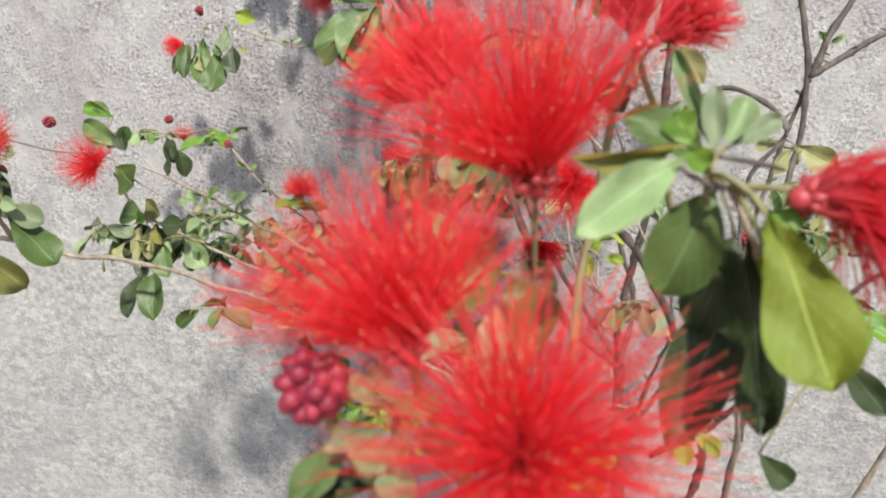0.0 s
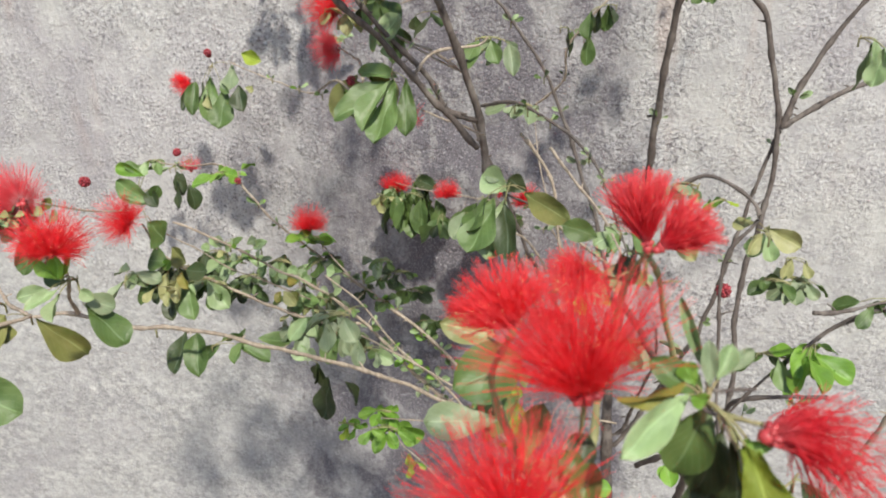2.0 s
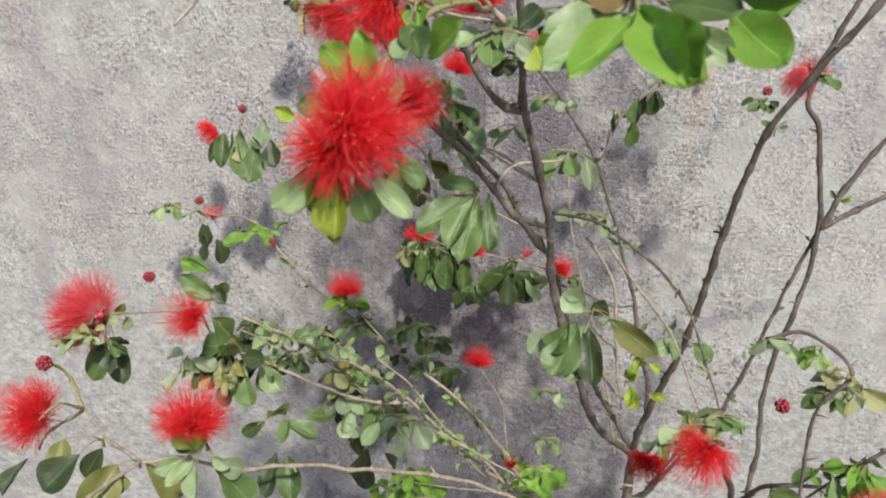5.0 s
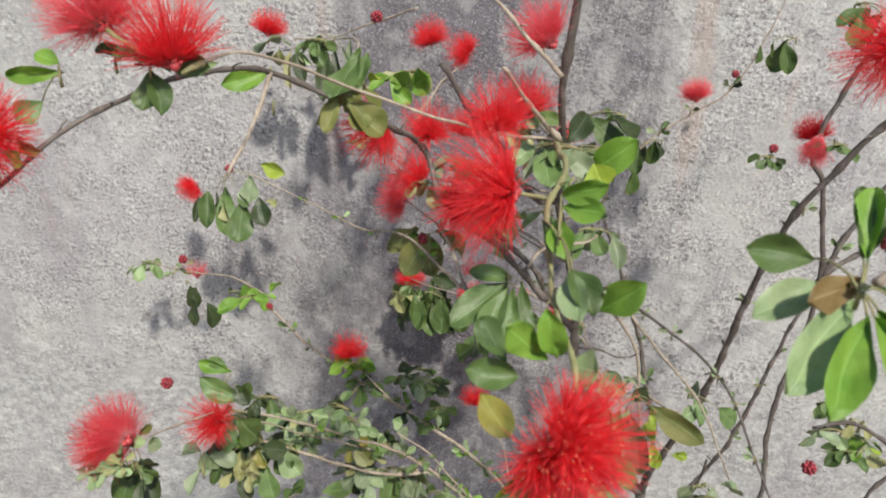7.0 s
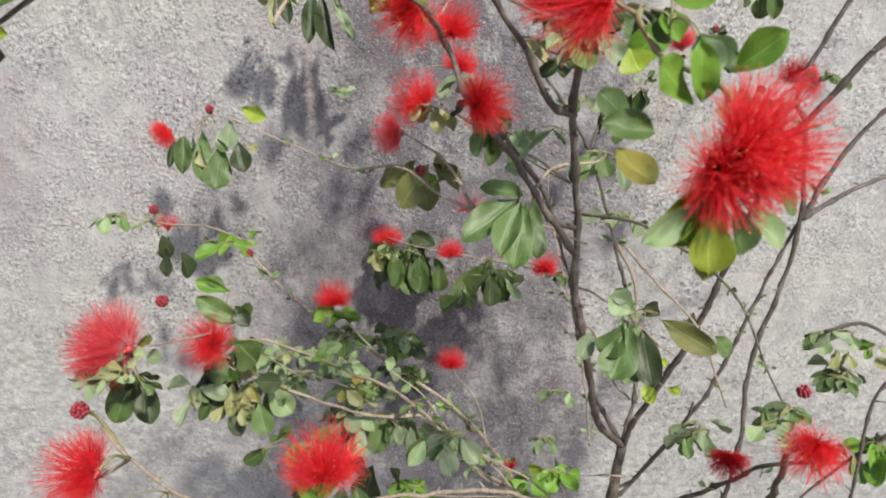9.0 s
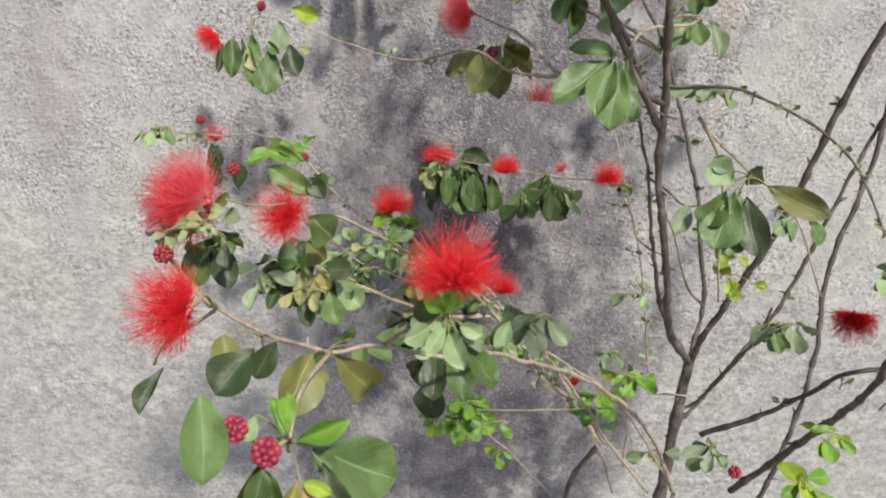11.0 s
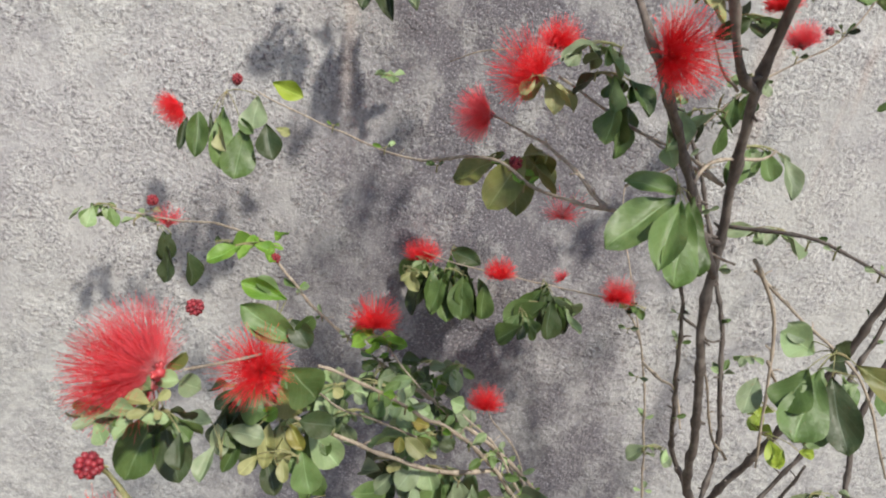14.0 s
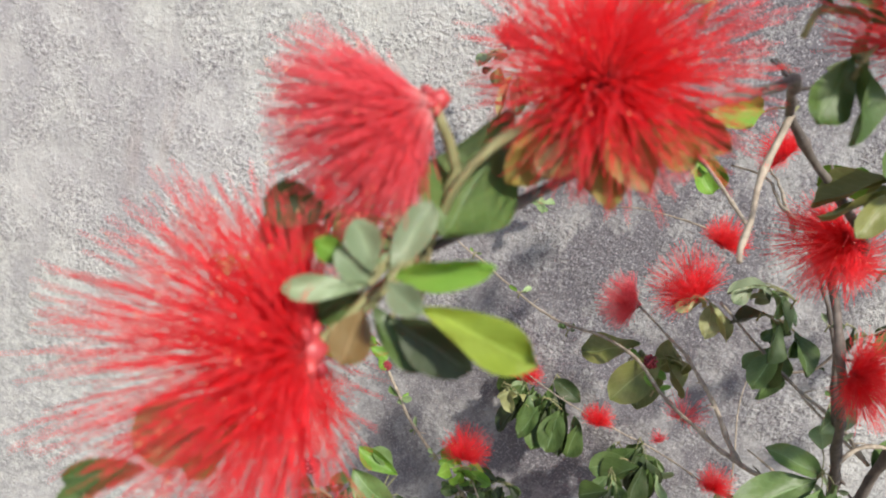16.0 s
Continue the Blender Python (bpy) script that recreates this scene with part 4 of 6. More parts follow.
# single large leaves, sprig by sprig
sp = sprig(front, (0.099, 0.181, 1.296))
leaf(sp, (0.094, 0.18, 1.299), (0.077, 0.16, 1.29), 0.0098, (0.48, -0.63, 0.61), "pale")
leaf(sp, (0.098, 0.183, 1.298), (0.083, 0.185, 1.306), 0.0091, (0.23, -0.81, 0.54), "mature")
leaf(sp, (0.093, 0.182, 1.301), (0.075, 0.171, 1.301), 0.0054, (0.49, -0.81, -0.33), "old")
leaf(sp, (0.096, 0.182, 1.301), (0.092, 0.183, 1.307), 0.0063, (-0.03, -0.98, 0.19), "fresh")
leaf(sp, (0.1, 0.185, 1.299), (0.099, 0.19, 1.311), 0.0051, (-0.09, -0.93, 0.36), "grey")
leaf(sp, (0.102, 0.187, 1.3), (0.106, 0.194, 1.308), 0.0056, (0.06, -0.78, 0.62), "pale")
leaf(sp, (0.103, 0.19, 1.299), (0.113, 0.201, 1.303), 0.0045, (0.47, -0.65, 0.59), "grey")
leaf(sp, (0.1, 0.192, 1.298), (0.092, 0.208, 1.315), 0.0039, (-0.24, -0.76, 0.60), "pale")
leaf(sp, (0.099, 0.179, 1.298), (0.094, 0.175, 1.302), 0.0051, (0.64, -0.77, -0.05), "fresh")
leaf(sp, (0.101, 0.186, 1.291), (0.092, 0.183, 1.27), 0.0151, (-0.14, -0.97, 0.18), "mature")
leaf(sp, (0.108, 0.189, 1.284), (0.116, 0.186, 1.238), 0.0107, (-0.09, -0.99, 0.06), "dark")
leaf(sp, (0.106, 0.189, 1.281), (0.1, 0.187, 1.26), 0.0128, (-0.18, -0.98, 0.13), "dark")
leaf(sp, (0.108, 0.168, 1.293), (0.119, 0.152, 1.27), 0.0151, (-0.23, -0.84, 0.49), "golden")
leaf(sp, (0.109, 0.173, 1.292), (0.125, 0.165, 1.273), 0.0126, (-0.50, -0.86, -0.07), "golden")
leaf(sp, (0.107, 0.17, 1.293), (0.116, 0.171, 1.293), 0.0042, (0.03, -0.98, -0.21), "fresh")
sp = sprig(front, (0.047, 0.149, 1.258))
leaf(sp, (0.043, 0.142, 1.26), (0.032, 0.133, 1.246), 0.0072, (-0.22, -0.72, 0.65), "mature")
leaf(sp, (0.045, 0.147, 1.243), (0.028, 0.14, 1.243), 0.0066, (0.30, -0.72, 0.63), "dark")
leaf(sp, (0.051, 0.141, 1.255), (0.044, 0.133, 1.258), 0.0069, (0.69, -0.48, 0.54), "pale")
leaf(sp, (0.05, 0.141, 1.251), (0.05, 0.134, 1.248), 0.0078, (0.30, -0.38, 0.88), "pale")
leaf(sp, (0.048, 0.141, 1.259), (0.04, 0.132, 1.26), 0.0040, (0.60, -0.53, 0.59), "grey")
leaf(sp, (0.045, 0.142, 1.263), (0.042, 0.141, 1.269), 0.0043, (0.56, -0.81, 0.20), "pale")
leaf(sp, (0.048, 0.143, 1.263), (0.045, 0.145, 1.27), 0.0041, (0.38, -0.83, 0.42), "grey")
leaf(sp, (0.051, 0.142, 1.262), (0.059, 0.141, 1.267), 0.0048, (-0.32, -0.91, 0.25), "pale")
leaf(sp, (0.05, 0.141, 1.262), (0.053, 0.14, 1.268), 0.0044, (-0.06, -1.00, -0.08), "pale")
leaf(sp, (0.053, 0.14, 1.259), (0.063, 0.137, 1.26), 0.0052, (-0.30, -0.70, 0.65), "grey")
sp = sprig(front, (0.068, 0.149, 1.259))
leaf(sp, (0.065, 0.153, 1.256), (0.059, 0.161, 1.267), 0.0076, (0.13, -0.75, 0.65), "straw")
leaf(sp, (0.067, 0.155, 1.255), (0.063, 0.163, 1.269), 0.0047, (0.16, -0.84, 0.52), "pale")
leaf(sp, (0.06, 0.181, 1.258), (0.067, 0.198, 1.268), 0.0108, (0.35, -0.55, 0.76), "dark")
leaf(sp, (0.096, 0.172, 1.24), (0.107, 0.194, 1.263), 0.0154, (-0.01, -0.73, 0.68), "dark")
leaf(sp, (0.068, 0.182, 1.257), (0.061, 0.19, 1.267), 0.0075, (0.02, -0.78, 0.63), "mature")
sp = sprig(front, (0.01, 0.36, 1.2))
leaf(sp, (0.01, 0.353, 1.21), (-0.021, 0.35, 1.218), 0.0181, (0.21, -0.83, 0.52), "straw")
leaf(sp, (0.026, 0.351, 1.199), (-0.01, 0.329, 1.19), 0.0344, (0.27, -0.72, 0.64), "mature")
leaf(sp, (0.016, 0.328, 1.174), (-0.024, 0.319, 1.172), 0.0208, (0.13, -0.76, 0.63), "grey")
leaf(sp, (0.024, 0.351, 1.174), (0.002, 0.34, 1.156), 0.0231, (-0.36, -0.52, 0.77), "green")
sp = sprig(front, (0.141, 0.237, 1.23))
leaf(sp, (0.144, 0.238, 1.229), (0.156, 0.235, 1.216), 0.0092, (0.01, -0.98, 0.17), "dark")
leaf(sp, (0.123, 0.222, 1.207), (0.132, 0.221, 1.199), 0.0074, (0.19, -0.93, 0.30), "dark")
sp = sprig(front, (0.083, 0.253, 1.305))
leaf(sp, (0.094, 0.28, 1.308), (0.102, 0.277, 1.297), 0.0083, (0.00, -0.97, 0.25), "straw")
leaf(sp, (0.074, 0.28, 1.296), (0.08, 0.267, 1.29), 0.0106, (-0.26, -0.51, 0.82), "dark")
leaf(sp, (0.064, 0.296, 1.297), (0.049, 0.294, 1.302), 0.0108, (0.20, -0.96, 0.21), "mature")
sp = sprig(front, (0.063, 0.153, 1.257))
leaf(sp, (0.062, 0.151, 1.258), (0.063, 0.163, 1.274), 0.0060, (0.19, -0.78, 0.60), "blush")
leaf(sp, (0.064, 0.154, 1.256), (0.068, 0.166, 1.267), 0.0053, (0.60, -0.63, 0.49), "straw")
leaf(sp, (0.063, 0.167, 1.251), (0.07, 0.187, 1.266), 0.0095, (0.00, -0.60, 0.80), "olive")
leaf(sp, (0.047, 0.188, 1.258), (0.052, 0.202, 1.275), 0.0093, (0.27, -0.78, 0.56), "olive")

# whorl of bright leaves
sp = sprig(front, (-0.042, 0.265, 1.515))
leaf(sp, (-0.04, 0.272, 1.508), (-0.067, 0.239, 1.495), 0.0163, (0.30, -0.56, 0.77), "pale")
leaf(sp, (-0.04, 0.261, 1.509), (-0.059, 0.229, 1.495), 0.0129, (0.16, -0.47, 0.87), "fresh")
leaf(sp, (-0.04, 0.257, 1.511), (-0.028, 0.218, 1.497), 0.0155, (-0.53, -0.41, 0.74), "fresh")
leaf(sp, (-0.036, 0.263, 1.51), (-0.022, 0.23, 1.497), 0.0174, (-0.85, -0.46, 0.26), "fresh")
leaf(sp, (-0.032, 0.275, 1.511), (-0.009, 0.262, 1.512), 0.0126, (-0.36, -0.62, 0.69), "mature")
leaf(sp, (-0.009, 0.283, 1.509), (0.007, 0.262, 1.497), 0.0183, (-0.52, -0.71, 0.48), "fresh")
leaf(sp, (-0.006, 0.291, 1.513), (0.011, 0.277, 1.514), 0.0078, (-0.58, -0.76, -0.30), "fresh")
leaf(sp, (-0.046, 0.29, 1.513), (-0.069, 0.289, 1.516), 0.0129, (0.12, -0.95, 0.28), "mature")
leaf(sp, (-0.043, 0.283, 1.508), (-0.069, 0.27, 1.501), 0.0122, (0.07, -0.58, 0.81), "pale")
leaf(sp, (-0.032, 0.288, 1.515), (-0.029, 0.308, 1.532), 0.0118, (0.15, -0.65, 0.74), "mature")
leaf(sp, (-0.031, 0.286, 1.515), (-0.026, 0.304, 1.534), 0.0093, (-0.62, -0.47, 0.63), "fresh")
leaf(sp, (-0.038, 0.273, 1.516), (-0.058, 0.26, 1.513), 0.0115, (0.39, -0.76, 0.52), "brown")
leaf(sp, (-0.023, 0.278, 1.504), (-0.007, 0.271, 1.495), 0.0120, (-0.24, -0.91, 0.33), "pale")
leaf(sp, (-0.016, 0.294, 1.511), (0.006, 0.312, 1.517), 0.0096, (0.37, -0.68, 0.64), "pale")
sp = sprig(front, (-0.126, 0.33, 1.496))
leaf(sp, (-0.125, 0.346, 1.508), (-0.107, 0.34, 1.515), 0.0109, (-0.32, -0.94, -0.05), "fresh")
leaf(sp, (-0.124, 0.344, 1.503), (-0.108, 0.335, 1.506), 0.0113, (-0.49, -0.80, 0.36), "fresh")
leaf(sp, (-0.126, 0.342, 1.499), (-0.123, 0.325, 1.489), 0.0109, (-0.21, -0.56, 0.80), "fresh")
leaf(sp, (-0.132, 0.341, 1.498), (-0.12, 0.336, 1.488), 0.0104, (-0.35, -0.94, -0.02), "mature")
leaf(sp, (-0.123, 0.306, 1.494), (-0.12, 0.285, 1.486), 0.0125, (-0.56, -0.36, 0.75), "pale")
leaf(sp, (-0.122, 0.306, 1.495), (-0.115, 0.29, 1.485), 0.0126, (0.04, -0.52, 0.85), "mature")
leaf(sp, (-0.112, 0.296, 1.484), (-0.099, 0.288, 1.501), 0.0123, (-0.59, -0.80, 0.10), "fresh")
leaf(sp, (-0.131, 0.274, 1.477), (-0.146, 0.269, 1.492), 0.0117, (0.46, -0.87, 0.19), "fresh")
leaf(sp, (-0.128, 0.274, 1.478), (-0.133, 0.273, 1.498), 0.0103, (0.08, -1.00, -0.06), "fresh")
leaf(sp, (-0.14, 0.278, 1.465), (-0.159, 0.278, 1.468), 0.0120, (0.08, -0.81, 0.58), "mature")
leaf(sp, (-0.123, 0.273, 1.475), (-0.115, 0.265, 1.48), 0.0132, (-0.75, -0.48, 0.45), "pale")
leaf(sp, (-0.153, 0.275, 1.46), (-0.142, 0.261, 1.453), 0.0121, (-0.21, -0.57, 0.79), "old")
leaf(sp, (-0.144, 0.289, 1.464), (-0.155, 0.304, 1.473), 0.0106, (-0.22, -0.62, 0.76), "mature")
sp = sprig(front, (-0.125, 0.242, 1.467))
leaf(sp, (-0.13, 0.241, 1.459), (-0.141, 0.237, 1.442), 0.0102, (-0.31, -0.86, 0.41), "golden")
leaf(sp, (-0.128, 0.24, 1.458), (-0.131, 0.232, 1.433), 0.0098, (-0.31, -0.90, 0.31), "olive")
leaf(sp, (-0.134, 0.24, 1.461), (-0.147, 0.233, 1.443), 0.0100, (0.04, -0.93, 0.36), "golden")
leaf(sp, (-0.131, 0.237, 1.455), (-0.13, 0.231, 1.436), 0.0130, (-0.17, -0.94, 0.29), "golden")
leaf(sp, (-0.12, 0.24, 1.457), (-0.106, 0.239, 1.443), 0.0085, (0.31, -0.86, 0.40), "pale")
leaf(sp, (-0.113, 0.245, 1.464), (-0.103, 0.243, 1.452), 0.0081, (0.48, -0.70, 0.53), "green")
leaf(sp, (-0.131, 0.239, 1.46), (-0.139, 0.234, 1.445), 0.0106, (0.44, -0.90, 0.07), "fresh")
leaf(sp, (-0.125, 0.238, 1.456), (-0.119, 0.236, 1.441), 0.0106, (0.38, -0.88, 0.27), "mature")
leaf(sp, (-0.136, 0.236, 1.456), (-0.152, 0.231, 1.445), 0.0115, (0.31, -0.95, -0.01), "pale")

# left end of the upper branch
sp = sprig(front, (-0.322, 0.41, 1.534))
leaf(sp, (-0.324, 0.413, 1.533), (-0.326, 0.404, 1.516), 0.0122, (0.12, -0.89, 0.45), "mature")
leaf(sp, (-0.322, 0.413, 1.533), (-0.317, 0.404, 1.514), 0.0127, (0.66, -0.59, 0.46), "mature")
sp = sprig(front, (-0.297, 0.52, 1.509))
leaf(sp, (-0.303, 0.534, 1.504), (-0.33, 0.519, 1.499), 0.0153, (0.45, -0.85, 0.27), "fresh")
leaf(sp, (-0.306, 0.457, 1.528), (-0.318, 0.444, 1.528), 0.0073, (0.68, -0.69, 0.24), "pale")
sp = sprig(front, (-0.362, 0.4, 1.533))
leaf(sp, (-0.367, 0.411, 1.531), (-0.396, 0.41, 1.529), 0.0094, (0.03, -0.98, 0.17), "fresh")
leaf(sp, (-0.369, 0.413, 1.535), (-0.382, 0.415, 1.539), 0.0094, (0.13, -0.69, 0.71), "fresh")
leaf(sp, (-0.377, 0.405, 1.518), (-0.386, 0.395, 1.511), 0.0121, (0.57, -0.77, 0.29), "green")
spray(front, (-0.328, 0.41, 1.54), 5, 0.020, "mature", 0.3, seed=1)

# shoot at the end of the upper branch, close by
sp = sprig(front, (-0.4, 0.348, 1.472))
leaf(sp, (-0.395, 0.367, 1.5), (-0.397, 0.341, 1.479), 0.0191, (0.07, -0.65, 0.76), "mature")
leaf(sp, (-0.403, 0.325, 1.475), (-0.387, 0.322, 1.485), 0.0056, (-0.13, -0.99, -0.05), "fresh")
leaf(sp, (-0.396, 0.321, 1.474), (-0.376, 0.314, 1.476), 0.0081, (-0.33, -0.83, 0.46), "lime")
leaf(sp, (-0.405, 0.324, 1.473), (-0.412, 0.322, 1.478), 0.0055, (0.48, -0.83, 0.28), "grey")
leaf(sp, (-0.403, 0.326, 1.476), (-0.401, 0.334, 1.487), 0.0064, (0.12, -0.82, 0.56), "grey")
leaf(sp, (-0.405, 0.323, 1.476), (-0.411, 0.324, 1.483), 0.0057, (0.26, -0.93, 0.27), "grey")
leaf(sp, (-0.405, 0.322, 1.474), (-0.417, 0.315, 1.471), 0.0045, (0.36, -0.77, 0.52), "grey")
leaf(sp, (-0.408, 0.327, 1.474), (-0.416, 0.323, 1.477), 0.0045, (0.46, -0.80, 0.38), "fresh")
leaf(sp, (-0.402, 0.321, 1.476), (-0.395, 0.315, 1.476), 0.0053, (-0.52, -0.56, 0.64), "grey")
leaf(sp, (-0.416, 0.334, 1.478), (-0.429, 0.333, 1.476), 0.0082, (0.04, -0.92, 0.38), "dark")
leaf(sp, (-0.416, 0.337, 1.473), (-0.429, 0.335, 1.467), 0.0108, (-0.01, -0.94, 0.34), "brown")
leaf(sp, (-0.407, 0.329, 1.468), (-0.413, 0.328, 1.461), 0.0059, (-0.10, -0.97, 0.24), "mature")
leaf(sp, (-0.4, 0.327, 1.467), (-0.384, 0.324, 1.465), 0.0091, (-0.13, -0.97, 0.19), "dark")
leaf(sp, (-0.405, 0.326, 1.467), (-0.405, 0.323, 1.457), 0.0078, (0.11, -0.95, 0.30), "brown")
leaf(sp, (-0.404, 0.33, 1.466), (-0.392, 0.327, 1.459), 0.0070, (0.29, -0.66, 0.69), "mature")
leaf(sp, (-0.376, 0.359, 1.508), (-0.366, 0.347, 1.499), 0.0093, (-0.47, -0.74, 0.48), "orange")
leaf(sp, (-0.384, 0.362, 1.506), (-0.39, 0.35, 1.49), 0.0092, (0.41, -0.80, 0.45), "autumn")
leaf(sp, (-0.367, 0.366, 1.513), (-0.353, 0.36, 1.509), 0.0087, (-0.43, -0.89, -0.17), "orange")
leaf(sp, (-0.374, 0.361, 1.507), (-0.371, 0.348, 1.493), 0.0085, (-0.48, -0.72, 0.51), "autumn")
leaf(sp, (-0.383, 0.357, 1.504), (-0.384, 0.348, 1.494), 0.0074, (-0.03, -0.77, 0.64), "brown")
leaf(sp, (-0.37, 0.359, 1.509), (-0.359, 0.354, 1.505), 0.0074, (-0.36, -0.91, 0.22), "autumn")
leaf(sp, (-0.378, 0.362, 1.505), (-0.374, 0.353, 1.493), 0.0065, (-0.67, -0.66, 0.33), "orange")
leaf(sp, (-0.394, 0.365, 1.496), (-0.388, 0.363, 1.491), 0.0069, (-0.06, -0.96, 0.29), "brown")
leaf(sp, (-0.421, 0.316, 1.447), (-0.431, 0.308, 1.436), 0.0114, (0.10, -0.87, 0.48), "brown")
leaf(sp, (-0.419, 0.318, 1.444), (-0.422, 0.311, 1.432), 0.0088, (-0.25, -0.80, 0.54), "olive")
leaf(sp, (-0.431, 0.313, 1.428), (-0.444, 0.31, 1.422), 0.0060, (-0.08, -0.82, 0.57), "mature")
leaf(sp, (-0.437, 0.311, 1.424), (-0.443, 0.308, 1.417), 0.0050, (0.02, -0.92, 0.40), "mature")

# larger leaves of the thin wall shoots
sp = sprig(back, (-0.235, 1.056, 1.073))
leaf(sp, (-0.238, 1.043, 1.067), (-0.233, 1.002, 0.99), 0.0330, (-0.13, -0.88, 0.46), "mature")
leaf(sp, (-0.228, 1.043, 1.068), (-0.199, 1.002, 0.996), 0.0359, (-0.44, -0.84, 0.30), "dark")
leaf(sp, (-0.253, 1.037, 1.051), (-0.254, 1.005, 0.996), 0.0244, (0.23, -0.84, 0.49), "mature")
leaf(sp, (-0.237, 1.05, 1.071), (-0.199, 1.029, 1.063), 0.0245, (-0.33, -0.79, 0.51), "dark")
leaf(sp, (-0.217, 1.05, 1.061), (-0.208, 1.018, 0.995), 0.0291, (-0.62, -0.74, 0.27), "green")
leaf(sp, (-0.268, 1.04, 1.056), (-0.283, 1.03, 1.042), 0.0158, (0.01, -0.81, 0.58), "pale")
sp = sprig(back, (-0.132, 1.033, 1.028))
leaf(sp, (-0.127, 1.022, 1.027), (-0.07, 1.007, 1.023), 0.0273, (-0.19, -0.85, 0.49), "mature")
leaf(sp, (-0.123, 1.018, 1.019), (-0.082, 0.997, 0.996), 0.0244, (-0.37, -0.91, 0.18), "grey")
leaf(sp, (-0.136, 1.033, 1.026), (-0.135, 1.01, 0.995), 0.0174, (-0.23, -0.78, 0.58), "mature")
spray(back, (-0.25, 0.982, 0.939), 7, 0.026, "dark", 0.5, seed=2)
spray(back, (-0.271, 0.97, 0.932), 6, 0.024, "mature", 0.5, seed=3)
spray(back, (-0.216, 0.69, 1.029), 5, 0.018, "mature", 0.4, seed=4)
spray(back, (-0.226, 0.83, 0.968), 6, 0.020, "mature", 0.4, seed=5)
spray(back, (-0.142, 0.73, 0.914), 5, 0.017, "grey", 0.4, seed=6)
spray(back, (-0.249, 0.83, 0.983), 5, 0.020, "dark", 0.4, seed=7)
spray(back, (-0.162, 0.72, 0.953), 5, 0.016, "fresh", 0.3, seed=8)

# leaves of the low front branch
sp = sprig(front, (-0.338, 0.3, 1.176))
leaf(sp, (-0.376, 0.299, 1.204), (-0.373, 0.277, 1.169), 0.0225, (0.36, -0.77, 0.52), "green")
leaf(sp, (-0.321, 0.297, 1.175), (-0.286, 0.311, 1.146), 0.0330, (0.20, -0.70, 0.68), "green")
leaf(sp, (-0.331, 0.288, 1.188), (-0.306, 0.286, 1.204), 0.0101, (-0.28, -0.90, 0.33), "fresh")
leaf(sp, (-0.335, 0.291, 1.19), (-0.337, 0.297, 1.208), 0.0093, (0.24, -0.91, 0.34), "fresh")
leaf(sp, (-0.338, 0.29, 1.189), (-0.345, 0.3, 1.203), 0.0071, (0.57, -0.53, 0.63), "fresh")
leaf(sp, (-0.326, 0.269, 1.183), (-0.335, 0.249, 1.165), 0.0095, (0.23, -0.70, 0.68), "autumn")
leaf(sp, (-0.324, 0.269, 1.182), (-0.315, 0.249, 1.163), 0.0091, (0.14, -0.66, 0.74), "orange")
leaf(sp, (-0.324, 0.267, 1.184), (-0.311, 0.262, 1.182), 0.0073, (-0.15, -0.70, 0.70), "lime")
leaf(sp, (-0.319, 0.285, 1.179), (-0.3, 0.261, 1.151), 0.0145, (0.11, -0.73, 0.68), "dark")
leaf(sp, (-0.345, 0.282, 1.176), (-0.35, 0.273, 1.159), 0.0132, (0.21, -0.90, 0.39), "mature")
leaf(sp, (-0.373, 0.272, 1.16), (-0.394, 0.262, 1.152), 0.0196, (0.18, -0.80, 0.58), "olive")
leaf(sp, (-0.365, 0.262, 1.16), (-0.367, 0.246, 1.151), 0.0124, (0.37, -0.51, 0.78), "grey")
leaf(sp, (-0.35, 0.263, 1.161), (-0.341, 0.248, 1.152), 0.0139, (0.11, -0.45, 0.89), "fresh")
leaf(sp, (-0.352, 0.3, 1.192), (-0.357, 0.294, 1.181), 0.0086, (0.20, -0.91, 0.36), "pale")
leaf(sp, (-0.325, 0.295, 1.178), (-0.314, 0.291, 1.168), 0.0103, (0.20, -0.81, 0.55), "mature")
sp = sprig(front, (-0.351, 0.264, 1.172))
leaf(sp, (-0.352, 0.262, 1.169), (-0.351, 0.256, 1.141), 0.0135, (0.20, -0.85, 0.50), "pale")
leaf(sp, (-0.366, 0.264, 1.166), (-0.364, 0.258, 1.142), 0.0120, (0.30, -0.85, 0.45), "fresh")
leaf(sp, (-0.380, 0.266, 1.154), (-0.392, 0.258, 1.138), 0.0130, (0.10, -0.80, 0.60), "pale")
leaf(sp, (-0.342, 0.262, 1.168), (-0.338, 0.256, 1.142), 0.0115, (0.05, -0.85, 0.52), "fresh")
leaf(sp, (-0.333, 0.262, 1.152), (-0.330, 0.254, 1.134), 0.0120, (-0.10, -0.80, 0.58), "pale")
leaf(sp, (-0.351, 0.3, 1.164), (-0.357, 0.29, 1.13), 0.0180, (0.20, -0.92, 0.30), "dark")
leaf(sp, (-0.352, 0.3, 1.16), (-0.343, 0.293, 1.138), 0.0150, (-0.10, -0.92, 0.38), "mature")
sp = sprig(front, (-0.374, 0.4, 1.168))
leaf(sp, (-0.39, 0.382, 1.181), (-0.387, 0.363, 1.165), 0.0180, (0.31, -0.60, 0.74), "olive")
leaf(sp, (-0.371, 0.371, 1.18), (-0.388, 0.35, 1.162), 0.0250, (0.08, -0.69, 0.72), "dark")
leaf(sp, (-0.327, 0.379, 1.173), (-0.308, 0.399, 1.135), 0.0230, (0.30, -0.80, 0.45), "olive")
leaf(sp, (-0.339, 0.365, 1.176), (-0.332, 0.355, 1.166), 0.0149, (0.06, -0.70, 0.71), "olive")
